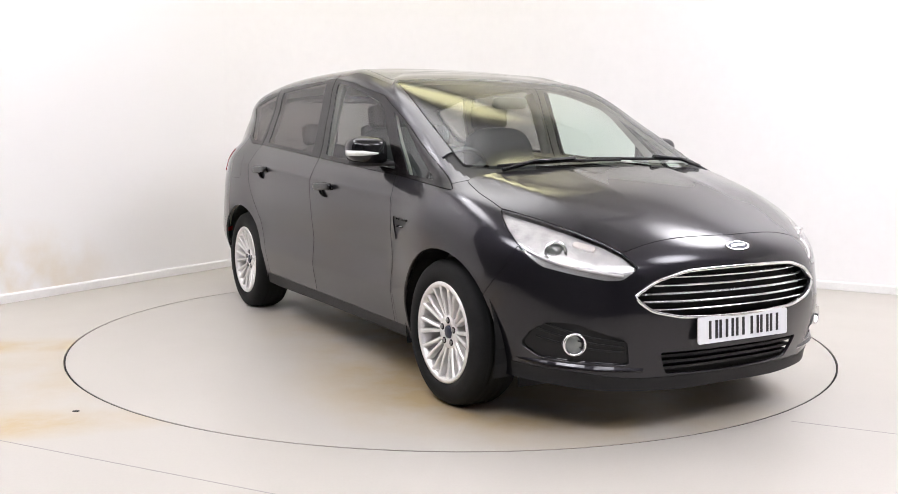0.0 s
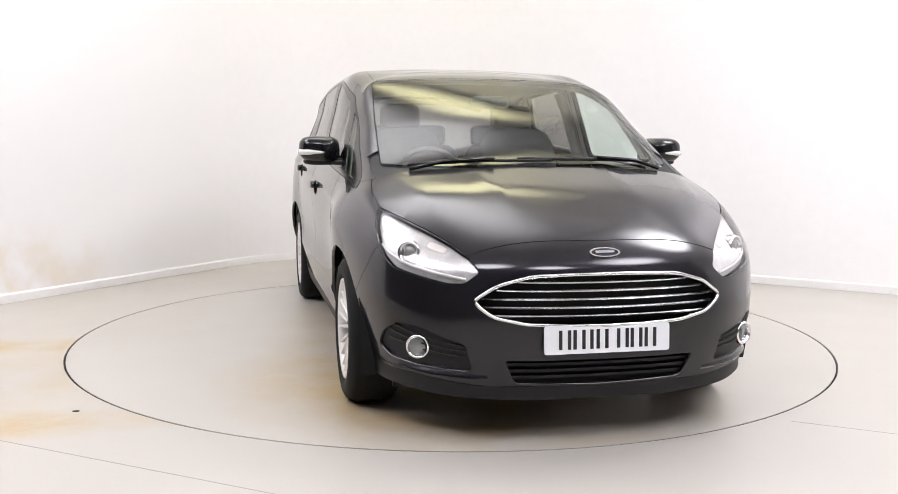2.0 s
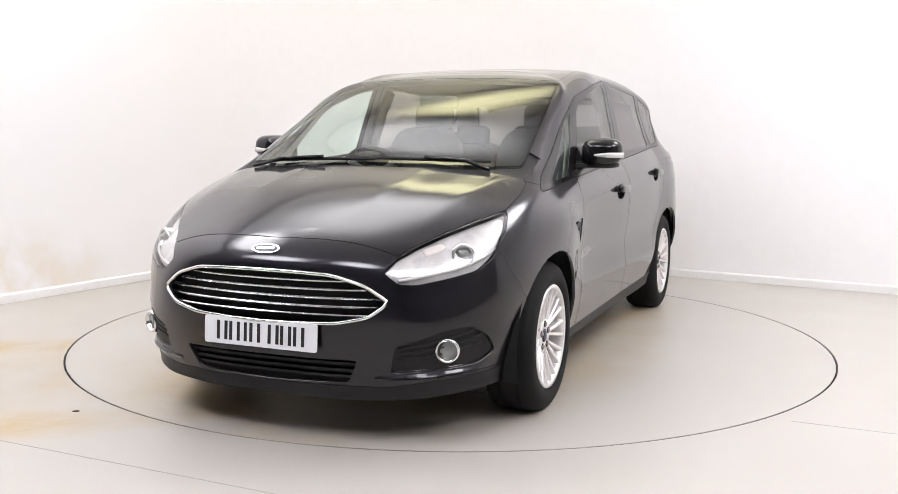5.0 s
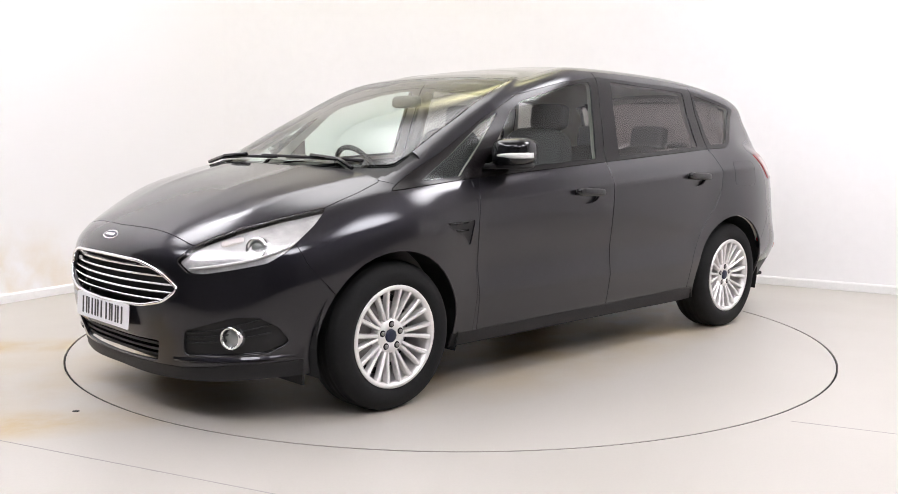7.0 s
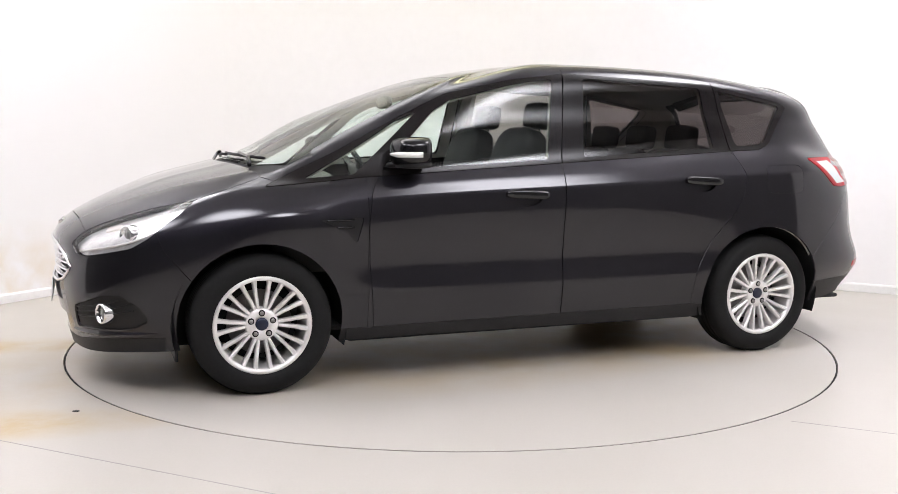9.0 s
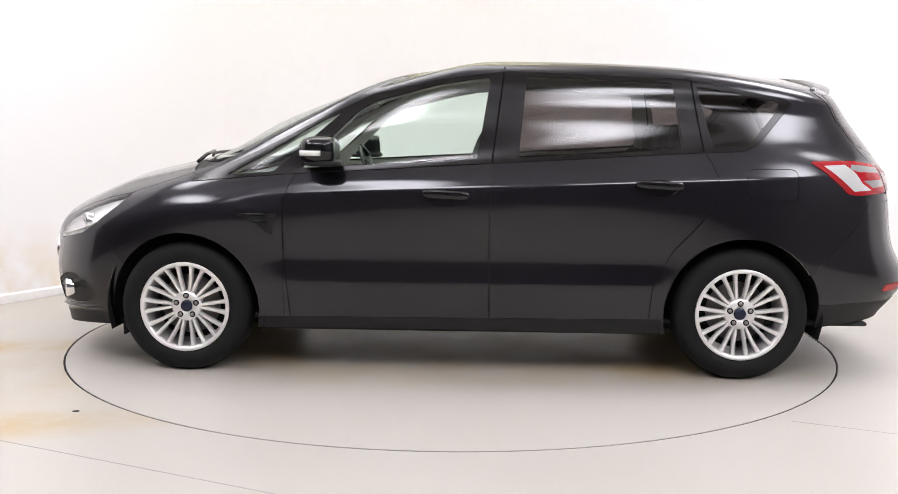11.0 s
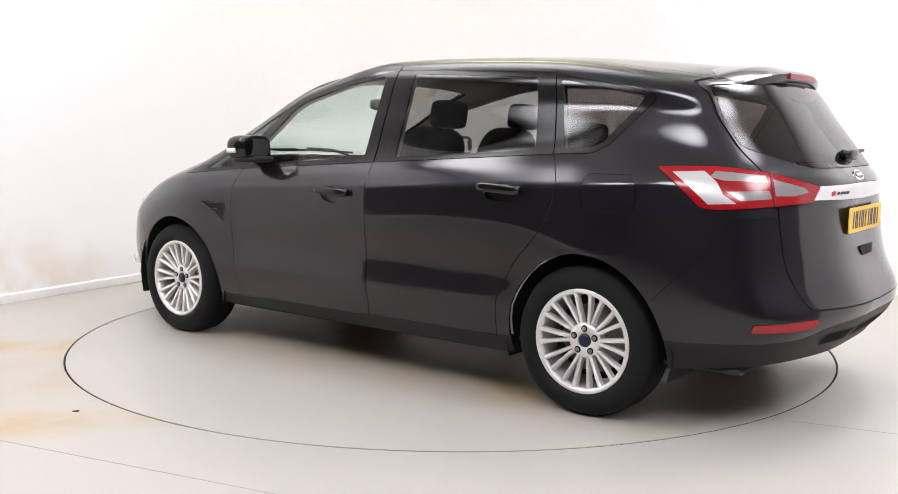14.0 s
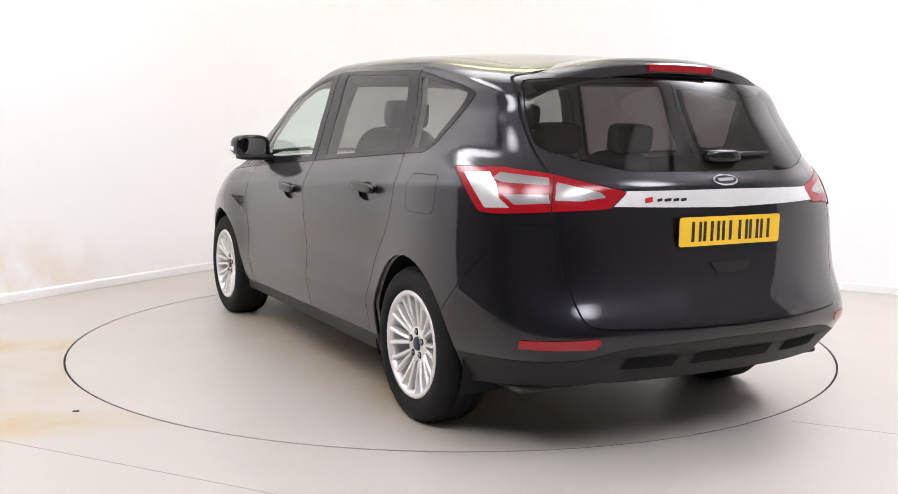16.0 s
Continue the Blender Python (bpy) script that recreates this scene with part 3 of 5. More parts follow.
class Skin:
    """The left half of the skin, cut into panels along outlines."""

    def __init__(self):
        g, n = skin_grid()
        self.bm = bm = bmesh.new()
        self.nl = bm.verts.layers.float_vector.new("skin_normal")
        self.grid = g
        vs = [[bm.verts.new(g[i, j]) for j in range(g.shape[1])] for i in range(g.shape[0])]
        for i in range(g.shape[0]):
            for j in range(g.shape[1]):
                vs[i][j][self.nl] = n[i, j]
        for i in range(g.shape[0] - 1):
            for j in range(g.shape[1] - 1):
                bm.faces.new((vs[i][j], vs[i][j + 1], vs[i + 1][j + 1], vs[i + 1][j]))
        self.owner = bm.faces.layers.int.new("owner")
        self.names = ["rest", "gap"]
        self.tree = None

    def cut(self, view, poly, where):
        f2 = VIEWS[view]
        xs, ys = [p[0] for p in poly], [p[1] for p in poly]
        lo, hi = (min(xs) - 0.04, min(ys) - 0.04), (max(xs) + 0.04, max(ys) + 0.04)
        pool = {}
        for f in self.bm.faces:
            if f[self.owner] == 0 and where(f.calc_center_median()):
                q = [f2(v.co) for v in f.verts]
                b = (min(p[0] for p in q), min(p[1] for p in q), max(p[0] for p in q), max(p[1] for p in q))
                if b[2] > lo[0] and b[0] < hi[0] and b[3] > lo[1] and b[1] < hi[1]:
                    pool[f] = b
        au, av = (Vector(a) for a in AXES[view])
        n = len(poly)
        for i in range(n):
            (ax, ay), (bx, by) = poly[i], poly[(i + 1) % n]
            if abs(ax - bx) + abs(ay - by) < 1e-6:
                continue
            x0, x1, y0, y1 = min(ax, bx) - 1e-4, max(ax, bx) + 1e-4, min(ay, by) - 1e-4, max(ay, by) + 1e-4
            sub = [f for f, b in pool.items() if b[2] > x0 and b[0] < x1 and b[3] > y0 and b[1] < y1]
            if not sub:
                continue
            geom = list({v for f in sub for v in f.verts}) + list({e for f in sub for e in f.edges}) + sub
            co = au * ax + av * ay
            no = (au * -(by - ay) + av * (bx - ax)).normalized()
            for f in sub:
                del pool[f]
            got = bmesh.ops.bisect_plane(self.bm, geom=geom, dist=2e-5, plane_co=co, plane_no=no)
            for f in got["geom"]:
                if isinstance(f, bmesh.types.BMFace):
                    q = [f2(v.co) for v in f.verts]
                    pool[f] = (min(p[0] for p in q), min(p[1] for p in q), max(p[0] for p in q), max(p[1] for p in q))
        return pool

    def panel(self, name, view, poly, where, radius=0.02, gap=0.004):
        """Gives the skin inside the outline to a panel, with a dark gap round it."""
        poly = rounded(poly, radius) if radius else list(poly)
        f2 = VIEWS[view]
        self.names.append(name)
        k = len(self.names) - 1
        wide = grown(poly, gap) if gap else poly
        pool = self.cut(view, poly, where)
        if gap:
            pool = self.cut(view, wide, where)
        for f in pool:
            c = f.calc_center_median()
            x, y = f2(c)
            if inside(poly, x, y):
                f[self.owner] = k
            elif gap and inside(wide, x, y):
                f[self.owner] = 1
        return k

    def mesh(self, name, k, material, both, rim=0.014, lift=0.0, mirror=False):
        """The mesh of one panel (both: with its mirror half joined), its edge turned inwards by rim."""
        verts, norms, faces, at = [], [], [], {}
        bound = {}

        def idx(v, side):
            key = (v.index, side if abs(v.co.y) > 1e-5 else 1)
            if key not in at:
                n = Vector(v[self.nl]).normalized()
                p = v.co + n * lift
                at[key] = len(verts)
                verts.append((p.x, p.y * side, p.z))
                norms.append((n.x, n.y * side, n.z))
            return at[key]

        self.bm.verts.index_update()
        sides = (1, -1) if both else ((-1,) if mirror else (1,))
        for f in self.bm.faces:
            if f[self.owner] != k:
                continue
            for s in sides:
                loop = [idx(v, s) for v in f.verts]
                loop = [a for i, a in enumerate(loop) if a != loop[i - 1]]
                if len(loop) < 3:
                    continue
                if s < 0:
                    loop.reverse()
                faces.append(loop)
                for i, a in enumerate(loop):
                    e = (a, loop[(i + 1) % len(loop)])
                    bound[e] = True
        if rim:
            for (a, b) in list(bound):
                if (b, a) in bound:
                    continue
                pa, pb, na, nb = Vector(verts[a]), Vector(verts[b]), Vector(norms[a]), Vector(norms[b])
                out = (pb - pa).cross(na)
                out = out.normalized() if out.length > 1e-9 else na
                i0 = len(verts)
                for p, n in ((pa, (out + na).normalized()), (pb, (out + nb).normalized()), (pb - nb * rim, out), (pa - na * rim, out)):
                    verts.append(tuple(p))
                    norms.append(tuple(n))
                faces.append([i0 + 1, i0, i0 + 3, i0 + 2])
        me = bpy.data.meshes.new(name)
        me.from_pydata(verts, [], faces)
        me.materials.append(material)
        me.shade_smooth()
        if verts:
            me.normals_split_custom_set_from_vertices(norms)
        return me

    def place(self, view, a, b, where=None):
        """The outermost place of the left skin at flat coordinates, and its normal."""
        from mathutils.bvhtree import BVHTree
        if self.tree is None:
            g = self.grid
            w = g.shape[1]
            vs = [tuple(p) for row in g for p in row]
            fs = [(i * w + j, i * w + j + 1, (i + 1) * w + j + 1, (i + 1) * w + j) for i in range(g.shape[0] - 1) for j in range(w - 1)]
            self.tree = BVHTree.FromPolygons(vs, fs)
        au, av = (Vector(x) for x in AXES[view[1:] if view[0] in "+-" else view])
        way = {"side": Vector((0, -1, 0)), "+end": Vector((-1, 0, 0)), "-end": Vector((1, 0, 0)), "top": Vector((0, 0, -1)),
               "front_corner": Vector((-0.70711, -0.70711, 0)), "rear_corner": Vector((0.70711, -0.70711, 0))}[view]
        p, n, _, _ = self.tree.ray_cast(au * a + av * b - way * 5, way)
        if p is None:
            return None
        return p, (n if n.dot(way) < 0 else -n)


skin = Skin()
side = lambda c: c.y > 0.45
front = lambda c: c.x > 1.55
rear = lambda c: c.x < -1.55
fcorner = lambda c: c.x > 1.5
rcorner = lambda c: c.x < -1.5 and c.y > 0.2

AXLE, HUB_Z = 1.4245, 0.335


def arch(x, r, n=26):
    return [(x + r * math.cos(math.pi * (-0.16 + 1.32 * k / n)), HUB_Z + r * math.sin(math.pi * (-0.16 + 1.32 * k / n))) for k in range(n + 1)] + [(x - r * 0.9, 0.05), (x + r * 0.9, 0.05)]


K = {}


def cut(name, view, poly, where, radius=0.02, gap=0.004):
    K[name] = skin.panel(name, view, poly, where, radius, gap)


cut("arch_front", "side", arch(AXLE + 0.002, 0.388), side, 0, 0)
cut("arch_rear", "side", arch(-AXLE, 0.390), side, 0, 0)
cut("grille_hole", "end", [(-0.1, 0.70), (0.0, 0.70), (0.30, 0.692), (0.43, 0.655), (0.52, 0.592), (0.45, 0.535), (0.32, 0.508), (0.0, 0.50), (-0.1, 0.50)], front, 0.03, 0)
cut("intake_hole", "end", [(-0.1, 0.36), (0.40, 0.36), (0.35, 0.262), (0.0, 0.250), (-0.1, 0.250)], front, 0.02, 0)
cut("fog_panel", "front_corner", [(-0.774, 0.372), (-0.815, 0.435), (-0.90, 0.480), (-1.0, 0.476), (-1.205, 0.415), (-1.215, 0.312), (-0.995, 0.322), (-0.851, 0.332)], fcorner, 0.02, 0.004)
cut("headlight", "front_corner", [(-1.242, 0.706), (-1.19, 0.660), (-1.12, 0.657), (-0.99, 0.678), (-0.856, 0.704), (-0.78, 0.750), (-0.68, 0.855), (-0.643, 0.918), (-0.82, 0.880), (-0.967, 0.840), (-1.09, 0.799), (-1.178, 0.760)], fcorner, 0.015, 0.004)
cut("front_lip", "end", [(-0.1, 0.1), (-0.1, 0.245), (0.5, 0.248), (0.7, 0.275), (1.0, 0.30), (1.0, 0.1)], lambda c: c.x > 1.85, 0.02, 0.003)
cut("windscreen", "top", [(1.47, -0.1), (1.47, 0.0), (1.455, 0.3), (1.40, 0.55), (1.28, 0.728), (0.83, 0.69), (0.385, 0.640), (0.352, 0.3), (0.345, 0.0), (0.345, -0.1)], lambda c: c.z > 1.0 and c.x > 0.2, 0.03, 0.006)
cut("bonnet", "top", [(2.245, -0.1), (2.245, 0.0), (2.236, 0.142), (2.212, 0.352), (2.199, 0.46), (2.186, 0.535), (2.117, 0.580), (2.013, 0.648), (1.883, 0.728), (1.72, 0.800), (1.55, 0.808), (1.40, 0.79), (1.45, 0.56), (1.50, 0.3), (1.515, 0.0), (1.515, -0.1)], lambda c: c.x > 1.3 and c.z > 0.75, 0.03, 0.004)
cut("cowl", "top", [(1.57, -0.1), (1.57, 0.8), (1.15, 0.8), (1.15, -0.1)], lambda c: c.x > 1.15 and c.y < 0.775 and c.z > 1.02, 0, 0)
# side glass and its black surround
cut("quarter_light", "side", [(1.21, 1.018), (0.965, 1.036), (0.615, 1.345), (0.74, 1.292), (1.0, 1.132)], side, 0.015, 0)
cut("front_door_glass", "side", [(0.83, 1.055), (-0.08, 1.105), (-0.145, 1.525), (-0.05, 1.515), (0.12, 1.485), (0.44, 1.405), (0.535, 1.35)], side, 0.02, 0)
cut("rear_door_glass", "side", [(-0.29, 1.115), (-1.12, 1.165), (-1.07, 1.497), (-0.33, 1.535)], side, 0.02, 0)
cut("rear_quarter_glass", "side", [(-1.19, 1.487), (-1.62, 1.405), (-1.60, 1.37), (-1.46, 1.20), (-1.40, 1.18), (-1.27, 1.175)], side, 0.02, 0)
cut("pillar_gap", "side", [(-0.149, 1.07), (-0.157, 1.07), (-0.221, 1.58), (-0.213, 1.58)], side, 0, 0)
cut("rear_pillar_gap", "side", [(-1.222, 1.13), (-1.230, 1.13), (-1.163, 1.53), (-1.155, 1.53)], side, 0, 0)
cut("window_surround", "side", [(1.40, 0.982), (0.94, 1.022), (-0.16, 1.088), (-1.22, 1.150), (-1.42, 1.158), (-1.49, 1.19), (-1.675, 1.40), (-1.60, 1.428), (-1.14, 1.518), (-0.23, 1.555), (0.09, 1.515), (0.46, 1.435), (0.69, 1.325), (1.05, 1.14)], side, 0.02, 0.003)
for hx, hz, nm in ((0.075, 0.927, "handle_cup_front"), (-0.99, 0.985, "handle_cup_rear")):
    cut(nm, "side", [(hx + 0.095 * math.cos(a * math.pi / 8), hz - 0.014 + 0.044 * math.sin(a * math.pi / 8)) for a in range(16)], side, 0, 0)
cut("side_vent", "side", [(1.15, 0.825), (0.935, 0.830), (0.968, 0.712), (1.025, 0.770)], side, 0.012, 0.002)
cut("fuel_flap", "side", [(-1.42, 0.915), (-1.67, 0.915), (-1.67, 1.07), (-1.42, 1.07)], side, 0.04, 0.003)
cut("sill_strip", "side", [(1.05, 0.15), (1.05, 0.285), (-1.08, 0.300), (-1.08, 0.15)], side, 0, 0.003)
cut("front_door", "side", [(0.875, 0.27), (0.90, 0.60), (0.905, 0.80), (0.885, 0.95), (0.83, 1.06), (0.6, 1.3), (-0.15, 1.5), (-0.152, 1.09), (-0.142, 0.75), (-0.147, 0.27)], side, 0.02, 0.0045)
cut("rear_door", "side", [(-0.153, 0.27), (-0.148, 0.75), (-0.158, 1.09), (-0.158, 1.5), (-1.15, 1.5), (-1.225, 1.155), (-1.285, 1.02), (-1.262, 0.90), (-1.20, 0.80), (-1.06, 0.65), (-0.97, 0.48), (-0.955, 0.27)], side, 0.04, 0.0045)
# rear
cut("tail_clear", "rear_corner", [(-0.655, 1.088), (-0.765, 0.962), (-0.868, 0.967), (-0.823, 1.001), (-0.805, 1.052), (-0.77, 1.093)], rcorner, 0.003, 0)
cut("tail_smoke", "rear_corner", [(-0.785, 1.070), (-0.81, 1.094), (-1.005, 1.077), (-1.010, 1.050), (-0.83, 1.057)], rcorner, 0.003, 0)
cut("tail_reverse", "rear_corner", [(-0.835, 1.014), (-1.01, 1.018), (-1.018, 0.985), (-0.885, 0.978)], rcorner, 0.003, 0)
cut("tail_inner", "rear_corner", [(-1.035, 1.062), (-1.19, 1.027), (-1.212, 1.008), (-1.13, 0.994), (-1.035, 0.996)], rcorner, 0.006, 0)
cut("tail_light", "rear_corner", [(-0.605, 1.109), (-0.736, 0.948), (-0.80, 0.942), (-1.029, 0.956), (-1.227, 0.966), (-1.282, 1.029), (-1.016, 1.090), (-0.822, 1.112)], rcorner, 0.015, 0.004)
cut("rear_window", "end", [(-0.1, 1.103), (0.0, 1.103), (0.415, 1.105), (0.52, 1.126), (0.605, 1.152), (0.70, 1.190), (0.688, 1.30), (0.662, 1.445), (0.3, 1.47), (0.0, 1.472), (-0.1, 1.472)], lambda c: c.x < -1.8 and c.z > 1.0, 0.03, 0.004)
cut("reflector", "rear_corner", [(-0.92, 0.455), (-0.93, 0.488), (-1.22, 0.502), (-1.225, 0.49), (-1.20, 0.465)], rcorner, 0.01, 0.003)
cut("chrome_strip", "end", [(-0.1, 0.963), (0.0, 0.963), (0.52, 0.975), (0.475, 1.03), (0.0, 1.033), (-0.1, 1.033)], lambda c: c.x < -2.1, 0, 0.003)
cut("tailgate", "end", [(-0.1, 0.525), (0.0, 0.525), (0.60, 0.54), (0.656, 0.552), (0.68, 0.648), (0.70, 0.73), (0.712, 0.895), (0.695, 1.10), (0.708, 1.19), (0.70, 1.30), (0.675, 1.46), (-0.1, 1.6)], lambda c: c.x < -1.78, 0.03, 0.007)
cut("rear_lower_trim", "end", [(-0.1, 0.1), (-0.1, 0.474), (0.0, 0.474), (0.27, 0.472), (0.48, 0.464), (0.57, 0.447), (0.66, 0.418), (0.83, 0.401), (1.0, 0.375), (1.0, 0.1)], lambda c: c.x < -1.7, 0.0, 0.003)
cut("rear_bumper", "side", [(-1.66, 0.05), (-1.72, 0.50), (-1.86, 0.66), (-2.0, 0.80), (-2.04, 0.90), (-2.6, 0.93), (-2.6, 0.05)], lambda c: c.x < -1.6, 0.02, 0.003)
cut("front_bumper", "side", [(1.66, 0.05), (1.74, 0.55), (1.86, 0.69), (1.90, 0.80), (1.90, 1.2), (2.6, 1.2), (2.6, 0.05)], lambda c: c.x > 1.6, 0.02, 0.003)
cut("front_wing", "side", [(0.91, 0.1), (0.91, 1.03), (1.33, 1.0), (2.3, 1.3), (2.3, 0.1)], lambda c: c.x > 0.9 and c.y > 0.3 and c.z < 1.04, 0, 0.003)
cut("roof", "top", [(0.338, -0.1), (0.338, 0.0), (0.345, 0.3), (0.376, 0.60), (0.25, 0.61), (-0.25, 0.615), (-1.2, 0.605), (-1.79, 0.555), (-1.87, 0.3), (-1.89, -0.1)], lambda c: c.z > 1.4, 0.01, 0.004)

car = new("car")
tagged(car, "black metallic people carrier with silver multi-spoke wheels on a turntable", "car")


def panel(name, key, material, both, label="", rim=0.014, lift=0.0):
    """One panel, or its two mirrored halves as two parts."""
    made = []
    for mirror in ((False,) if both else (False, True)):
        ob = new(name, skin.mesh(name, K[key], material, both, rim, lift, mirror))
        ob.parent = car
        if label:
            tagged(ob, label)
        made.append(ob)
    return made


K["rest"], K["gap"] = 0, 1
panel("body_shell", "rest", PAINT, True, "black metallic pillars and rear quarters")
panel("seam_backing", "gap", DARK, True, "dark shut lines between the panels", 0.0, -0.008)
panel("bonnet", "bonnet", PAINT, True)
panel("roof", "roof", PAINT, True)
panel("front_bumper", "front_bumper", PAINT, True)
panel("front_lip", "front_lip", TRIM, True, "textured black plastic lip")
panel("rear_bumper", "rear_bumper", PAINT, True)
panel("rear_lower_trim", "rear_lower_trim", TRIM, True, "textured dark grey plastic bumper skirt")
panel("tailgate", "tailgate", PAINT, True)
panel("chrome_strip", "chrome_strip", SILVER, True, "satin silver tailgate strip", 0.01, 0.008)
panel("cowl", "cowl", TRIM, True, "black plastic scuttle under the wipers", 0.01, -0.012)
panel("windscreen", "windscreen", GLASS_CLEAR, True, "green-tinted windscreen", 0.004)
panel("rear_window", "rear_window", GLASS_REAR, True, "dark tinted tailgate glass", 0.004)
panel("front_wing", "front_wing", PAINT, False)
panel("front_door", "front_door", PAINT, False)
panel("rear_door", "rear_door", PAINT, False)
panel("sill", "sill_strip", TRIM, False, "matt black plastic sill")
panel("fuel_flap", "fuel_flap", PAINT, False)
panel("side_vent", "side_vent", TRIM, False, "black triangular wing vent", 0.01, -0.006)
panel("window_surround", "window_surround", SATIN_BLACK, False, "satin black window surround", 0.01, 0.002)
panel("pillar_gap", "pillar_gap", DARK, False, "dark gap between the doors", 0, -0.006)
panel("pillar_gap", "rear_pillar_gap", DARK, False, "dark gap behind the rear door", 0, -0.006)
panel("quarter_light", "quarter_light", GLASS_CLEAR, False, "small clear quarter light", 0.004)
panel("front_door_glass", "front_door_glass", GLASS_CLEAR, False, "clear door glass", 0.004)
panel("rear_door_glass", "rear_door_glass", GLASS_DARK, False, "dark privacy glass", 0.004)
panel("rear_quarter_glass", "rear_quarter_glass", GLASS_DARK, False, "dark privacy glass", 0.004)
fog_panels = panel("fog_panel", "fog_panel", TRIM, False, "black plastic fog lamp surround", 0.02, -0.012)
headlights = panel("headlight", "headlight", LENS, False, "clear headlight lens with silver inner reflector", 0.004)
tail_lights = panel("tail_light", "tail_light", RED_LENS, False, "red tail light with clear centre", 0.02, 0.004)
panel("rear_reflector", "reflector", RED_LENS, False, "red bumper reflector", 0.01, 0.003)


# ---------------- wheels ----------------
def wheel(x, y):
    """A wheel whose outer face looks to +y; its own parts under an Empty."""
    hub = new("wheel")
    hub.parent = car
    hub.matrix_basis = pose(x, y, HUB_Z, 0, 0, 0 if y > 0 else 180)
    R, W = 0.338, 0.235
    bm = bmesh.new()
    prof = [(0.226, 0.085), (0.234, 0.108), (0.262, 0.120), (0.300, 0.117), (0.322, 0.104), (0.334, 0.082), (0.338, 0.04), (0.338, -0.04), (0.334, -0.082), (0.322, -0.104), (0.300, -0.117), (0.266, -0.120), (0.240, -0.108), (0.228, -0.085)]
    lathe(bm, prof, 72)
    part("tyre", bm, RUBBER, hub, "black road tyre", True)
    bm = bmesh.new()
    for y0 in (-0.055, -0.02, 0.02, 0.055):
        lathe(bm, [(0.3395, y0 - 0.012), (0.3405, y0 - 0.010), (0.3405, y0 + 0.010), (0.3395, y0 + 0.012)], 72)
    part("tread", bm, RUBBER, hub, "ribbed tyre tread", True)
    bm = bmesh.new()
    lathe(bm, [(0.230, 0.085), (0.235, 0.106), (0.231, 0.113), (0.214, 0.111), (0.209, 0.085), (0.206, 0.02), (0.202, -0.09), (0.230, -0.09)], 72)
    part("rim", bm, ALLOY, hub, "silver alloy rim", True)
    # black disc behind the spokes: the wheel's inner shade put into colour
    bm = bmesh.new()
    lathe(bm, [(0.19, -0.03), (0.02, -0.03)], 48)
    part("wheel_shadow_disc", bm, DARK, hub, "black disc for the shade behind the spokes")
    bm = bmesh.new()
    lathe(bm, [(0.155, -0.02), (0.155, 0.0), (0.06, 0.0), (0.06, 0.02), (0.0001, 0.02)], 48)
    part("brake_disc", bm, STEEL, hub, "steel brake disc", True)
    # ten pairs of spokes that spread towards the rim
    meshes = {}
    for k in range(20):
        way = 1 if k % 2 else -1
        if way not in meshes:
            bm = bmesh.new()
            secs = []
            for r, h, wd, d in ((0.045, 0.068, 0.0075, 0.03), (0.085, 0.082, 0.0078, 0.03), (0.15, 0.095, 0.0082, 0.030), (0.198, 0.104, 0.0092, 0.028), (0.217, 0.109, 0.0125, 0.022)):
                a = way * radians(5.2 + 3.2 * (r - 0.045) / 0.17)
                base = Vector((r * math.cos(a), 0, -r * math.sin(a)))
                q = Vector((math.sin(a), 0, math.cos(a)))
                secs.append([bm.verts.new(base + q * o + Vector((0, y, 0))) for o, y in ((-wd * 1.25, h - d), (-wd, h - 0.005), (-wd * 0.55, h), (wd * 0.55, h), (wd, h - 0.005), (wd * 1.25, h - d))])
            for s0, s1 in zip(secs, secs[1:]):
                for i in range(6):
                    bm.faces.new((s0[i], s0[(i + 1) % 6], s1[(i + 1) % 6], s1[i]))
            bmesh.ops.recalc_face_normals(bm, faces=bm.faces)
            meshes[way] = mesh_from("spoke", bm, ALLOY, False)
        ob = new("spoke", meshes[way])
        ob.parent = hub
        ob.matrix_basis = Matrix.Rotation(2 * math.pi * (k // 2 + 0.5) / 10 + math.pi / 2, 4, "Y")
    bm = bmesh.new()
    lathe(bm, [(0.080, 0.03), (0.081, 0.066), (0.074, 0.080), (0.036, 0.080), (0.032, 0.074), (0.0001, 0.074)], 40)
    part("hub_centre", bm, ALLOY, hub, "silver hub centre", True)
    bm = bmesh.new()
    lathe(bm, [(0.031, 0.072), (0.029, 0.082), (0.02, 0.085), (0.0001, 0.086)], 32)
    part("centre_cap", bm, BLUE, hub, "dark blue centre cap", True)
    nut = None
    for k in range(5):
        if nut is None:
            bm = bmesh.new()
            lathe(bm, [(0.0095, 0.05), (0.0095, 0.086), (0.007, 0.089), (0.0001, 0.089)], 12)
            nut = mesh_from("wheel_nut", bm, STEEL, True)
            bm = bmesh.new()
            lathe(bm, [(0.0155, 0.078), (0.0155, 0.0815), (0.009, 0.0825), (0.009, 0.078)], 16)
            recess = mesh_from("nut_recess", bm, DARK, True)
        ob = new("wheel_nut", nut)
        ob.parent = hub
        a = 2 * math.pi * k / 5 + math.pi / 2
        ob.matrix_basis = Matrix.Translation((0.054 * math.cos(a), 0, 0.054 * math.sin(a)))
        rim_hole = new("nut_recess", recess)
        rim_hole.parent = hub
        rim_hole.matrix_basis = ob.matrix_basis
    return hub


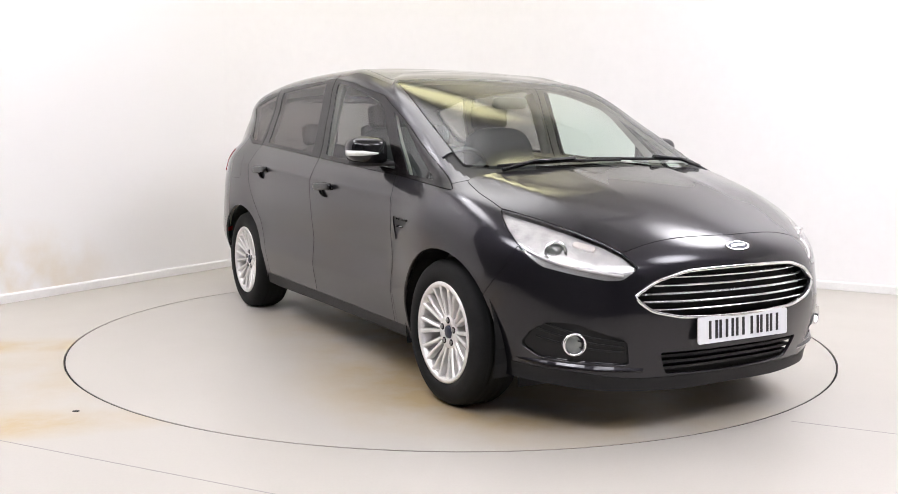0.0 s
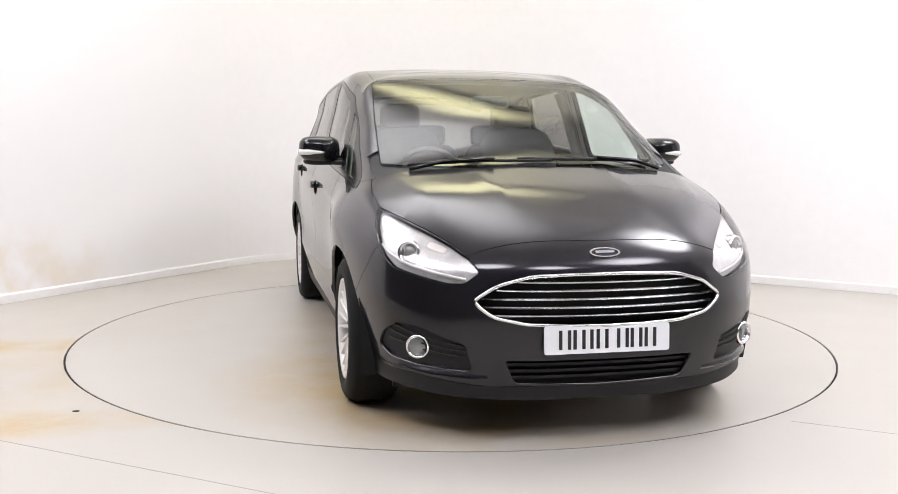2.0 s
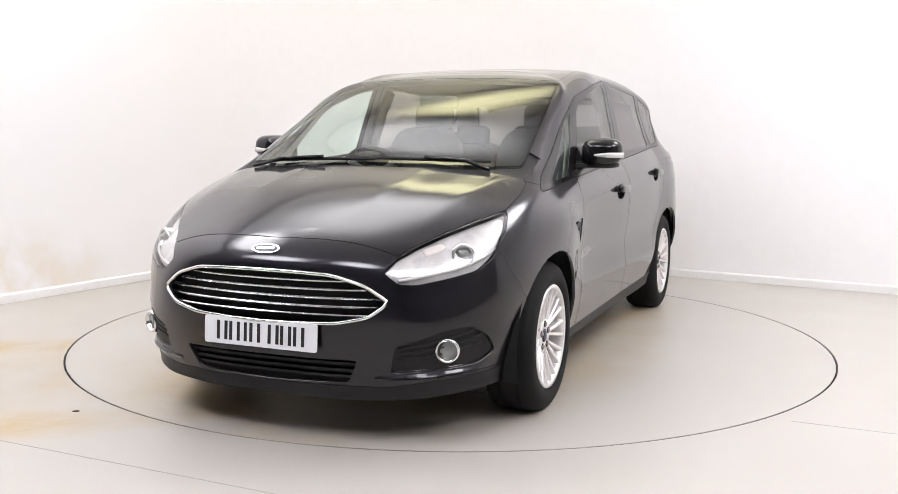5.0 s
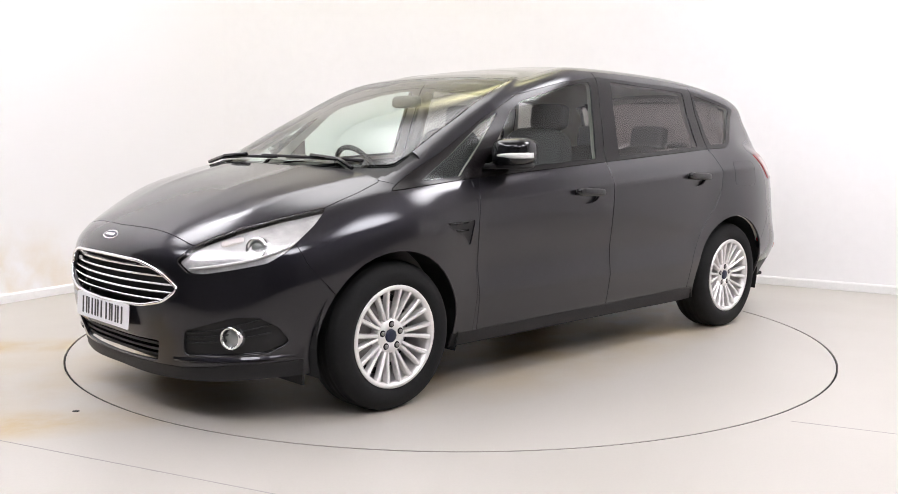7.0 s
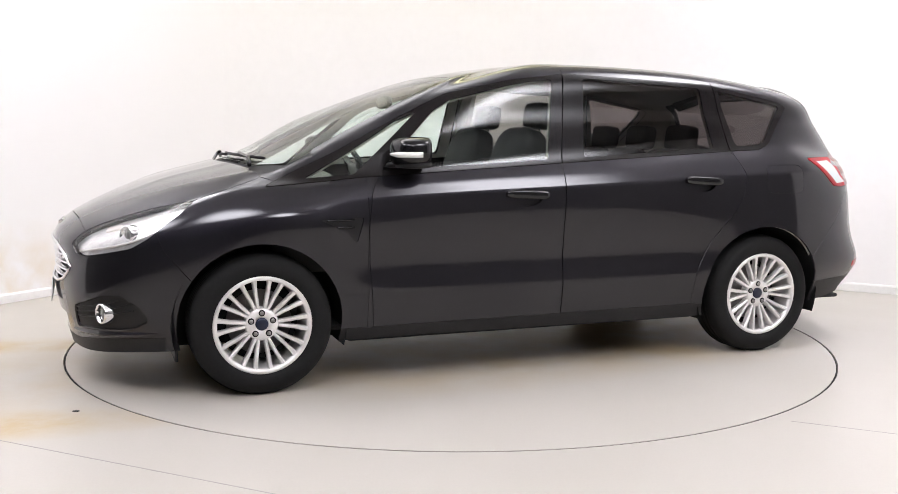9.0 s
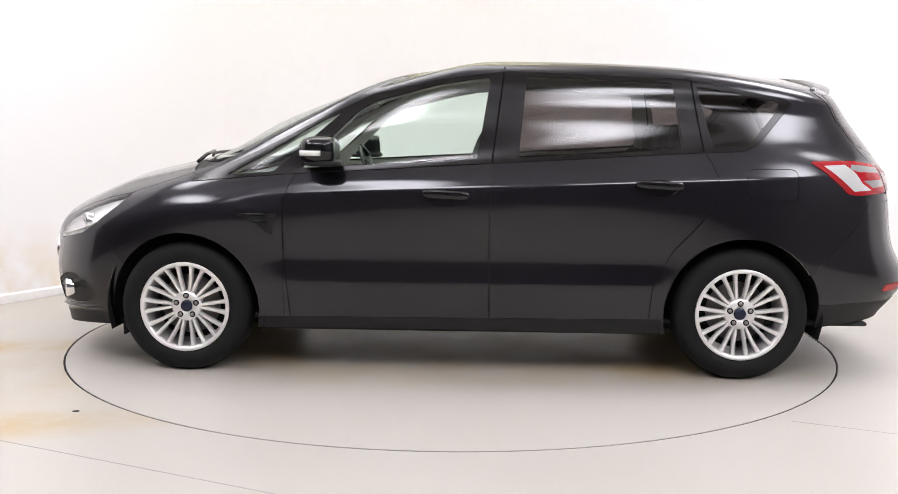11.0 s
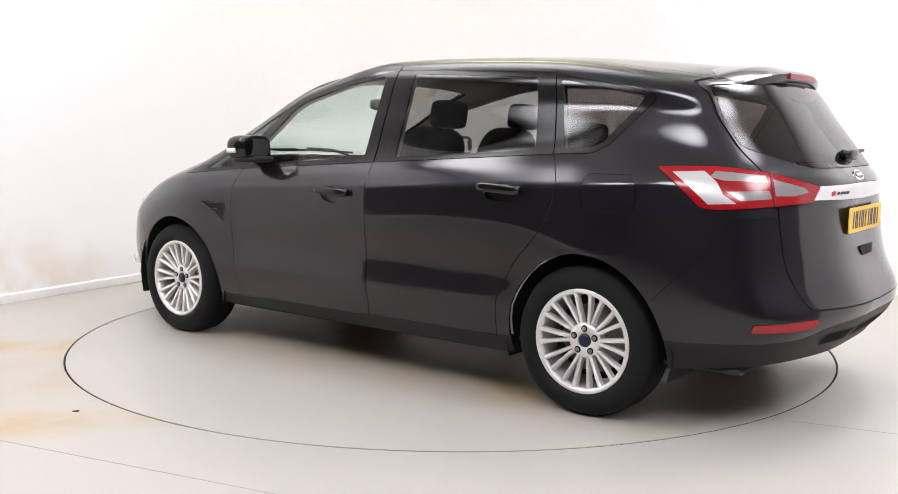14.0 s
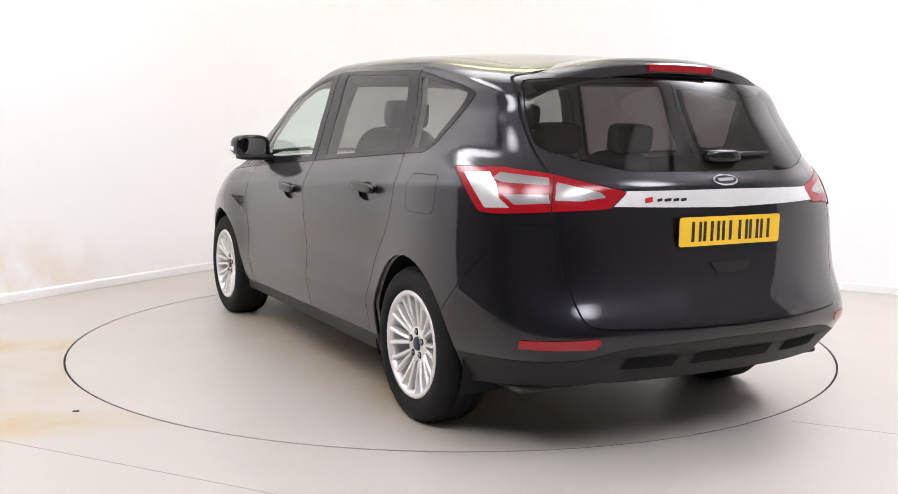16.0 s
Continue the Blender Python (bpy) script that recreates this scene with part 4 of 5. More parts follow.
for x in (AXLE, -AXLE):
    for s in (1, -1):
        wheel(x, s * 0.815)


# wheel housings and underside
def arch_liner(x, s):
    bm = bmesh.new()
    n = 24
    a = [-0.1 * math.pi + 1.2 * math.pi * k / n for k in range(n + 1)]
    rings = [[bm.verts.new((x + 0.415 * math.cos(t), s * y, max(0.16, HUB_Z + 0.415 * math.sin(t)))) for t in a] for y in (0.90, 0.58)]
    for k in range(n):
        bm.faces.new((rings[0][k], rings[0][k + 1], rings[1][k + 1], rings[1][k]))
    bm.faces.new(rings[1])
    part("arch_liner", bm, DARK, car, "black wheel housing")


for x in (AXLE, -AXLE):
    for s in (1, -1):
        arch_liner(x, s)
bm = bmesh.new()
box(bm, -1.8, 2.1, -0.58, 0.58, 0.19, 0.24, 0.01)
box(bm, -1.0, 1.0, -0.86, 0.86, 0.215, 0.26, 0.01)
part("underbody", bm, DARK, car, "dark underside")




# ---------------- the car: fittings ----------------
def blob(bm, centre, radii, e1=0.6, e2=0.6, nu=24, nv=14, m=Matrix()):
    """A rounded box or egg (superellipsoid)."""
    def pw(v, e):
        return math.copysign(abs(v) ** e, v)
    rows = []
    for i in range(nv + 1):
        a = -math.pi / 2 + math.pi * i / nv
        rows.append([bm.verts.new(m @ (Vector(centre) + Vector((radii[0] * pw(math.cos(a), e1) * pw(math.cos(2 * math.pi * j / nu), e2),
                                                                 radii[1] * pw(math.cos(a), e1) * pw(math.sin(2 * math.pi * j / nu), e2),
                                                                 radii[2] * pw(math.sin(a), e1))))) for j in range(nu)])
    for a, b in zip(rows, rows[1:]):
        for j in range(nu):
            f = bm.faces.new((a[j], a[(j + 1) % nu], b[(j + 1) % nu], b[j]))
            f.smooth = True
    bmesh.ops.remove_doubles(bm, verts=bm.verts, dist=1e-5)
    bmesh.ops.recalc_face_normals(bm, faces=bm.faces)
    return bm


def sub(name, key, material, parent, mirror, label="", lift=0.0, rim=0.0, both=False):
    """A further layer of a skin panel under a part."""
    ob = new(name, skin.mesh(name, K[key], material, both, rim, lift, mirror))
    ob.parent = parent
    if label:
        tagged(ob, label)
    return ob


def facing(p, n, up=(0, 0, 1)):
    """A pose at p whose z axis looks along n and whose y axis is upwards."""
    z = Vector(n).normalized()
    x = Vector(up).cross(z).normalized()
    y = z.cross(x)
    return Matrix.Translation(p) @ Matrix((x, y, z)).transposed().to_4x4()


def flipped(v, s):
    return Vector((v[0], v[1] * s, v[2]))


def ellipse(a, b, n=32):
    return [(a * math.cos(2 * math.pi * k / n), b * math.sin(2 * math.pi * k / n)) for k in range(n)]


# grille: dark back, chrome surround, five chrome bars
grille = sub("grille", "grille_hole", DARK, car, False, "black grille with chrome bars and surround", -0.055, 0, True)
EDGE = rounded([(0.0, 0.702), (0.30, 0.694), (0.43, 0.657), (0.524, 0.592), (0.45, 0.533), (0.32, 0.506), (0.0, 0.498)], 0.03)[4:-4]
EDGE = [(0.0, 0.702), (0.15, 0.70)] + EDGE + [(0.15, 0.50), (0.0, 0.498)]
half = [skin.place("+end", max(y, 0.002), z)[0] + Vector((0.004, 0, 0)) for y, z in EDGE]
loop = half + [flipped(p, -1) for p in reversed(half[1:-1])]
bm = bmesh.new()
tube(bm, loop, 0.0075, 8, True)
part("grille_surround", bm, CHROME, grille, "chrome grille surround")
for k in range(5):
    z = 0.502 + 0.0335 * (k + 1)
    reach = 0.505 - 2.1 * max(0, z - 0.60) - 1.1 * max(0, 0.585 - z)
    pts = []
    for i in range(25):
        y = reach * (i / 12 - 1)
        pts.append(skin.place("+end", max(abs(y), 0.002), z)[0] + Vector((-0.006 - 0.01 * (abs(i / 12 - 1) ** 6), 0, 0)))
        pts[-1].y = y
    bm = bmesh.new()
    rows = [[bm.verts.new(p + Vector(o)) for o in ((-0.02, 0, 0.0045), (0, 0, 0.0045), (0.004, 0, 0.001), (0, 0, -0.0045), (-0.02, 0, -0.0045))] for p in pts]
    for a, b in zip(rows, rows[1:]):
        for i in range(4):
            bm.faces.new((a[i], a[i + 1], b[i + 1], b[i]))
    bmesh.ops.recalc_face_normals(bm, faces=bm.faces)
    part("grille_bar", bm, CHROME, grille, "chrome grille bar")

# added dark block in the nose, keeps the bright floor from showing through
bm = bmesh.new()
box(bm, 1.95, 2.16, -0.46, 0.46, 0.21, 0.72, 0.01)
part("nose_backing", bm, DARK, grille, "dark block added behind the grille and intake")

# lower intake with black slats
intake = sub("lower_intake", "intake_hole", DARK, car, False, "black lower air intake", -0.05, 0, True)
for k in range(3):
    z = 0.285 + 0.027 * k
    bm = bmesh.new()
    reach = 0.37 + 0.018 * k
    pts = [Vector((skin.place("+end", max(abs(reach * (i / 8 - 1)), 0.002), z)[0].x - 0.018, reach * (i / 8 - 1), z)) for i in range(17)]
    rows = [[bm.verts.new(p + Vector(o)) for o in ((-0.03, 0, 0.006), (0, 0, 0.006), (0, 0, -0.005), (-0.03, 0, -0.005))] for p in pts]
    for a, b in zip(rows, rows[1:]):
        for i in range(4):
            bm.faces.new((a[i], a[(i + 1) % 4], b[(i + 1) % 4], b[i]))
    bmesh.ops.recalc_face_normals(bm, faces=bm.faces)
    part("intake_slat", bm, TRIM, intake)


def number_plate(m, material, label):
    """A plate 0.52 by 0.111 m; its writing is plain bars."""
    bm = bmesh.new()
    slab(bm, rounded([(-0.26, -0.0555), (0.26, -0.0555), (0.26, 0.0555), (-0.26, 0.0555)], 0.012), 0.004, m)
    pl = part("number_plate", bm, material, car, label)
    for i, x in enumerate((-0.176, -0.117, -0.066, -0.022, 0.063, 0.120, 0.179)):
        for dx in ((-0.018, 0.018) if i != 2 else (0.0,)):
            bm = bmesh.new()
            slab(bm, [(x + dx - 0.007, -0.038), (x + dx + 0.007, -0.038), (x + dx + 0.007, 0.038), (x + dx - 0.007, 0.038)], 0.0012, m @ Matrix.Translation((0, 0, 0.0042)))
            part("plate_bar", bm, INK, pl)
    return pl


number_plate(facing((2.352, 0, 0.447), (1, 0, 0.06)), PLATE_W, "white number plate with black bars")
number_plate(facing((-2.338, 0, 0.876), (-1, 0, -0.02)), PLATE_Y, "yellow number plate with black bars")


def emblem(p, n, label):
    m = facing(p, n)
    bm = bmesh.new()
    slab(bm, ellipse(0.064, 0.026), 0.006, m)
    em = part("emblem", bm, CHROME, car, label)
    bm = bmesh.new()
    slab(bm, ellipse(0.055, 0.0185), 0.0015, m @ Matrix.Translation((0, 0, 0.006)))
    part("emblem_field", bm, BLUE, em, "dark blue oval")
    bm = bmesh.new()
    slab(bm, rounded([(-0.040, -0.008), (0.040, -0.005), (0.040, 0.009), (-0.040, 0.006)], 0.004), 0.001, m @ Matrix.Translation((0, 0, 0.0076)))
    part("emblem_bar", bm, CHROME, em)


p, n = skin.place("+end", 0.003, 0.778)
emblem(flipped(p, 0) - Vector(n) * 0.002, (n.x, 0, n.z), "chrome and blue oval emblem")
p, n = skin.place("-end", 0.003, 1.066)
emblem(flipped(p, 0) - Vector(n) * 0.002, (n.x, 0, n.z), "chrome and blue oval emblem on the tailgate")

# headlights
for ob, s in zip(headlights, (1, -1)):
    mir = s < 0
    sub("reflector", "headlight", LAMP_INNER, ob, mir, "silver headlight reflector", -0.028)
    c0, n0 = skin.place("front_corner", -0.915, 0.760)
    n0 = Vector((0.85, 0.5, 0.1)).normalized()
    m = facing(flipped(c0 - n0 * 0.050, s), flipped(n0, s)) @ Matrix.Rotation(math.pi / 2, 4, "X")
    bm = bmesh.new()
    lathe(bm, [(0.030, 0.012), (0.036, 0.030), (0.045, 0.034), (0.049, 0.022), (0.050, -0.01)], 32, m=m)
    part("projector_ring", bm, CHROME, ob, "chrome projector ring", True)
    bm = bmesh.new()
    lathe(bm, [(0.033, 0.004), (0.030, 0.016), (0.020, 0.024), (0.0001, 0.027)], 24, m=m)
    part("projector", bm, mat_projector, ob, "grey glass projector", True)
    c1, n1 = skin.place("front_corner", -1.11, 0.712)
    for i in range(4):
        bm = bmesh.new()
        c = c1 + Vector((-0.01 + 0.013 * i, -0.022 * i, -0.004 * i)) - Vector(n1) * 0.038
        blob(bm, (0, 0, 0), (0.006, 0.022, 0.010), 0.5, 0.5, 12, 8, facing(flipped(c, s), flipped(n1, s)) @ Matrix.Rotation(0.5 * s, 4, "Z"))
        part("reflector_fin", bm, LAMP_INNER, ob, "", True)
    c2, n2 = skin.place("front_corner", -1.02, 0.80)
    bm = bmesh.new()
    blob(bm, (0, 0, 0), (0.05, 0.018, 0.008), 0.5, 0.5, 16, 8, facing(flipped(c2 - n2 * 0.03, s), flipped(n2, s)) @ Matrix.Rotation(0.35 * s, 4, "Z"))
    part("indicator", bm, AMBER, ob, "pale amber indicator bowl", True)
    bm = bmesh.new()
    path = []
    for i in range(14):
        t = i / 13
        a, z = -1.19 + 0.44 * t, 0.676 + 0.065 * t + 0.045 * t**4
        q, nn = skin.place("front_corner", a, z)
        path.append(flipped(q - Vector(nn) * 0.018, s))
    tube(bm, path, 0.006, 6)
    part("daytime_light", bm, WHITE_LENS, ob, "white daytime running light bar")

# fog lamps
for ob, s in zip(fog_panels, (1, -1)):
    c0, n0 = skin.place("front_corner", (0.689 - 2.108) * 0.70711, 0.396)
    n0 = Vector((0.9, 0.42, 0.0)).normalized()
    m = facing(flipped(c0, s), flipped(n0, s)) @ Matrix.Rotation(math.pi / 2, 4, "X")
    bm = bmesh.new()
    lathe(bm, [(0.036, -0.02), (0.038, 0.008), (0.044, 0.013), (0.049, 0.006), (0.050, -0.03)], 32, m=m)
    part("fog_lamp_ring", bm, CHROME, ob, "chrome fog lamp ring", True)
    bm = bmesh.new()
    lathe(bm, [(0.037, -0.008), (0.025, 0.000), (0.0001, 0.003)], 24, m=m)
    part("fog_lamp", bm, mat_projector, ob, "clear fog lamp lens", True)
    for k in range(3):
        pts = []
        for i in range(11):
            a = -1.20 + 0.36 * i / 10
            z = 0.365 + 0.022 * k + (0.05 + 0.012 * k) * (i / 10) ** 1.5
            q, nn = skin.place("front_corner", a, z)
            pts.append(flipped(q - Vector(nn) * 0.008, s))
        bm = bmesh.new()
        tube(bm, pts, 0.004, 6)
        part("fog_panel_rib", bm, TRIM, ob)

# folded blade along the foot of the bumper
for s in (1, -1):
    pts = []
    for i in range(15):
        t = i / 14
        q, nn = skin.place("front_corner", -1.27 + 0.53 * t, 0.288 + 0.022 * t)
        pts.append((flipped(q, s), flipped(nn, s), 0.012 * math.sin(math.pi * min(1, 0.12 + 0.88 * t)) ** 0.7))
    bm = bmesh.new()
    rows = [[bm.verts.new(p - n * 0.01 + Vector((0, 0, 0.03))), bm.verts.new(p + n * o * 0.8 + Vector((0, 0, 0.004))), bm.verts.new(p + n * o), bm.verts.new(p - n * 0.01 - Vector((0, 0, 0.022)))] for p, n, o in pts]
    for a, b in zip(rows, rows[1:]):
        for i in range(3):
            bm.faces.new((a[i], a[i + 1], b[i + 1], b[i]))
    bmesh.ops.recalc_face_normals(bm, faces=bm.faces)
    part("bumper_blade", bm, PAINT, car, "folded black blade below the fog lamp")

# tail lights: clear parts
for ob, s in zip(tail_lights, (1, -1)):
    sub("reverse_lens", "tail_clear", CLEAR_LENS, ob, s < 0, "clear tail light lens", 0.004, 0.01)
    sub("smoked_lens", "tail_smoke", SMOKE, ob, s < 0, "smoked clear lens", 0.003, 0.01)
    sub("smoked_lens", "tail_reverse", SMOKE, ob, s < 0, "smoked clear lens", 0.003, 0.01)
    sub("smoked_lens", "tail_inner", SMOKE, ob, s < 0, "smoked clear lens", 0.003, 0.01)
    pts = [flipped(skin.place("rear_corner", -1.024, z)[0] + Vector((-0.003, 0.002, 0)), s) for z in (0.945, 0.98, 1.02, 1.06, 1.09)]
    bm = bmesh.new()
    tube(bm, pts, 0.003, 6)
    part("split_line", bm, DARK, ob, "dark gap where the tailgate opens")

# badge as plain shapes on the silver strip
for y0, y1, ma in ((0.395, 0.365, RED_INK), (0.345, 0.325, INK), (0.315, 0.285, INK), (0.275, 0.25, INK), (0.24, 0.215, INK)):
    p, n = skin.place("-end", (y0 + y1) / 2, 0.998)
    bm = bmesh.new()
    h = 0.012 if ma is RED_INK else 0.007
    slab(bm, rounded([(-(y0 - y1) / 2, -h), ((y0 - y1) / 2, -h * 0.6), ((y0 - y1) / 2, h), (-(y0 - y1) / 2, h * 0.6)], 0.004), 0.003, facing(p + Vector(n) * 0.0075, n))
    part("badge_bar", bm, ma, car)

# door handles and cups
for s in (1, -1):
    for hx, hz, key in ((0.075, 0.927, "handle_cup_front"), (-0.99, 0.985, "handle_cup_rear")):
        cup = sub("handle_cup", key, PAINT, car, s < 0, "recess behind the door handle", -0.022)
        p, n = skin.place("side", hx, hz)
        bm = bmesh.new()
        blob(bm, (0, 0, 0), (0.120, 0.019, 0.022), 0.5, 0.5, 24, 10, Matrix.Translation(flipped(p + Vector((0, 0.020, 0.004)), s)) @ Matrix.Rotation(-0.055, 4, "Y"))
        for dx in (-0.098, 0.098):
            blob(bm, (dx, -0.015 * s, 0.002), (0.017, 0.026, 0.016), 0.6, 0.6, 12, 8, Matrix.Translation(flipped(p + Vector((0, 0.010, 0.003)), s)))
        part("door_handle", bm, GLOSS_BLACK, cup, "gloss black door handle", True)

# side vent bars
for s in (1, -1):
    for k in range(2):
        pts = [flipped(skin.place("side", x, 0.822 - 0.035 * k - 0.0)[0] + Vector((0, -0.001, 0)), s) for x in (1.12 - 0.05 * k, 1.05, 0.985)]
        bm = bmesh.new()
        tube(bm, pts, 0.005, 6)
        part("vent_bar", bm, GLOSS_BLACK, car)

# door mirrors
for s in (1, -1):
    bm = bmesh.new()
    blob(bm, (0, 0, 0), (0.115, 0.105, 0.072), 0.62, 0.7, 28, 16, Matrix.Translation((0.69, 0.965 * s, 1.147)) @ Matrix.Rotation(0.22 * s, 4, "Z"))
    for v in bm.verts:
        if v.co.x < 0.635:
            v.co.x = 0.635 - (0.635 - v.co.x) * 0.12
        if v.co.z < 1.125:
            v.co.y += (1.125 - v.co.z) * 0.4 * -s
    house = part("door_mirror", bm, GLOSS_BLACK, car, "gloss black door mirror housing", True)
    bm = bmesh.new()
    blob(bm, (0, 0, 0), (0.085, 0.115, 0.019), 0.6, 0.7, 24, 8, Matrix.Translation((0.69, 0.935 * s, 1.085)))
    blob(bm, (0, 0, 0), (0.055, 0.06, 0.013), 0.6, 0.6, 16, 8, Matrix.Translation((0.75, 0.85 * s, 1.08)))
    part("mirror_foot", bm, TRIM, house, "matt black mirror base", True)
    bm = bmesh.new()
    slab(bm, rounded([(-0.078, -0.045), (0.075, -0.05), (0.078, 0.045), (-0.07, 0.05)], 0.03), 0.004, facing((0.628, 0.965 * s, 1.15), (-1, 0.12 * s, 0.02)))
    part("mirror_glass", bm, CHROME, house, "mirror glass")
    bm = bmesh.new()
    turn = Matrix.Translation((0.69, 0.965 * s, 1.147)) @ Matrix.Rotation(0.22 * s, 4, "Z")
    rows = []
    for i in range(13):
        a = -0.25 + 1.75 * i / 12
        c_, s_ = math.copysign(abs(math.cos(a)) ** 0.7, math.cos(a)), math.copysign(abs(math.sin(a)) ** 0.7, math.sin(a))
        half = 0.013 * min(1, 0.25 + i / 4)
        rows.append([bm.verts.new(turn @ Vector((k * 0.115 * c_, k * 0.105 * s_ * s, -0.012 + dz))) for k, dz in ((0.96, -half), (1.035, -half), (1.035, half), (0.96, half))])
    for a, b in zip(rows, rows[1:]):
        for i in range(4):
            bm.faces.new((a[i], a[(i + 1) % 4], b[(i + 1) % 4], b[i]))
    bm.faces.new(rows[0])
    bm.faces.new(rows[-1])
    bmesh.ops.recalc_face_normals(bm, faces=bm.faces)
    part("indicator", bm, WHITE_LENS, house, "white side indicator", True)

# wipers on the windscreen's foot
def wiper(pts, arm):
    def on(y, x, up):
        q, n = skin.place("top", x, max(abs(y), 0.003))
        return Vector((q.x, y, q.z)) + Vector((n.x, n.y * (1 if y > 0 else -1), n.z)) * up
    bm = bmesh.new()
    tube(bm, [on(y, x, 0.016) for y, x in pts], 0.008, 6)
    w = part("wiper_blade", bm, TRIM, car, "black wiper blade resting on the windscreen", True)
    bm = bmesh.new()
    tube(bm, [on(y, x, 0.028 if i else 0.012) for i, (y, x) in enumerate(arm)], 0.010, 6)
    part("wiper_arm", bm, GLOSS_BLACK, w, "black wiper arm")


wiper([(-0.62, 1.395), (-0.45, 1.425), (-0.25, 1.445), (0.06, 1.455)], [(-0.62, 1.44), (-0.45, 1.435), (-0.22, 1.45)])
wiper([(-0.10, 1.435), (0.15, 1.435), (0.38, 1.405), (0.60, 1.345)], [(0.62, 1.425), (0.5, 1.405), (0.30, 1.42)])

# roof spoiler with high brake light
bm = bmesh.new()
rows = []
for i in range(33):
    y = 0.565 * (i / 16 - 1)
    t = abs(y) / 0.565
    back, drop = 0.12 * t**2.5, 0.075 * t**2.4
    zr = 1.549 - drop
    rows.append([bm.verts.new(v) for v in ((-1.79 + 0.03 * t, y, zr + 0.014), (-1.93 + back * 0.6, y, zr + 0.004), (-2.022 + back, y, zr - 0.022), (-2.032 + back, y, zr - 0.030), (-2.024 + back, y, zr - 0.064), (-1.96 + back, y, zr - 0.070), (-1.90 + back * 0.5, y, zr - 0.072), (-1.80, y, zr - 0.05))])
for a, b in zip(rows, rows[1:]):
    for i in range(8):
        f = bm.faces.new((a[i], a[(i + 1) % 8], b[(i + 1) % 8], b[i]))
        f.smooth = i < 2
bm.faces.new(rows[0])
bm.faces.new(rows[-1])
bmesh.ops.recalc_face_normals(bm, faces=bm.faces)
spoiler = part("spoiler", bm, PAINT, car, "black roof spoiler over the tailgate glass")
bm = bmesh.new()
box(bm, -2.0335, -1.99, -0.17, 0.17, 1.490, 1.518, 0.004)
part("high_brake_light", bm, RED_LENS, spoiler, "red high-level brake light")

# rear wiper
bm = bmesh.new()
def on_rear(y, z, up):
    q, n = skin.place("-end", max(abs(y), 0.003), z)
    return Vector((q.x, y, q.z)) + Vector((n.x, 0, n.z)) * up
tube(bm, [on_rear(y, z, 0.02) for y, z in ((0.02, 1.135), (-0.12, 1.155), (-0.30, 1.16))], 0.009, 6)
rw = part("rear_wiper", bm, TRIM, car, "black rear wiper")
bm = bmesh.new()
blob(bm, (0, 0, 0), (0.03, 0.09, 0.026), 0.6, 0.6, 16, 10, Matrix.Translation(on_rear(-0.03, 1.148, 0.015)))
part("wiper_cover", bm, GLOSS_BLACK, rw, "black wiper pivot cover", True)

# tailgate pull and bumper slots
bm = bmesh.new()
p, n = skin.place("-end", 0.003, 0.735)
slab(bm, rounded([(-0.105, 0.020), (-0.075, -0.022), (0.075, -0.022), (0.105, 0.020)], 0.006), 0.007, facing(flipped(p, 0), (-1, 0, n.z)))
part("tailgate_pull", bm, DARK, car, "dark tailgate pull recess")
for y0, y1 in ((-0.50, -0.28), (-0.20, 0.20), (0.28, 0.50)):
    bm = bmesh.new()
    rows = []
    for i in range(9):
        y = y0 + (y1 - y0) * i / 8
        row = []
        for z in (0.372, 0.422):
            q, n = skin.place("-end", max(abs(y), 0.003), z)
            row.append(bm.verts.new((q.x - 0.004, y, z)))
        rows.append(row)
    for a, b in zip(rows, rows[1:]):
        bm.faces.new((a[0], a[1], b[1], b[0]))
    bmesh.ops.solidify(bm, geom=list(bm.faces), thickness=0.003)
    part("bumper_slot", bm, DARK, car, "dark slot in the bumper skirt")

# shield flaps ahead of and behind the wheels
for s in (1, -1):
    bm = bmesh.new()
    box(bm, 1.80, 1.815, s * 0.62 - 0.14, s * 0.62 + 0.14, 0.15, 0.24, 0.004)
    part("air_flap", bm, TRIM, car, "black air flap before the wheel")

# ---------------- the car: inside ----------------
def liner(key, material, label, lift=-0.03):
    sub("trim_liner", key, material, car, False, label, lift, 0, True)


liner("roof", BEIGE, "beige headliner", -0.035)
liner("rest", BEIGE, "beige pillar trim")
for s in (False, True):
    sub("pillar_trim", "window_surround", BEIGE, car, s, "beige pillar trim", -0.03)

bm = bmesh.new()
prof = ((1.36, 0.99), (1.15, 1.005), (0.92, 1.0), (0.80, 0.965), (0.74, 0.90), (0.76, 0.75), (0.95, 0.55), (1.36, 0.55))
rows = [[bm.verts.new((x - 0.10 * (abs(y) / 0.74) ** 3 * (x > 1), y, z + (0.03 * math.exp(-((y + 0.37) / 0.16) ** 2) if z > 0.94 and x < 1.2 else 0))) for x, z in prof] for y in [0.74 * (i / 10 - 1) for i in range(21)]]
for a, b in zip(rows, rows[1:]):
    for i in range(8):
        bm.faces.new((a[i], a[(i + 1) % 8], b[(i + 1) % 8], b[i]))
bm.faces.new(rows[0])
bm.faces.new(rows[-1])
bmesh.ops.recalc_face_normals(bm, faces=bm.faces)
part("dashboard", bm, DASH, car, "grey soft dashboard", True)
bm = bmesh.new()
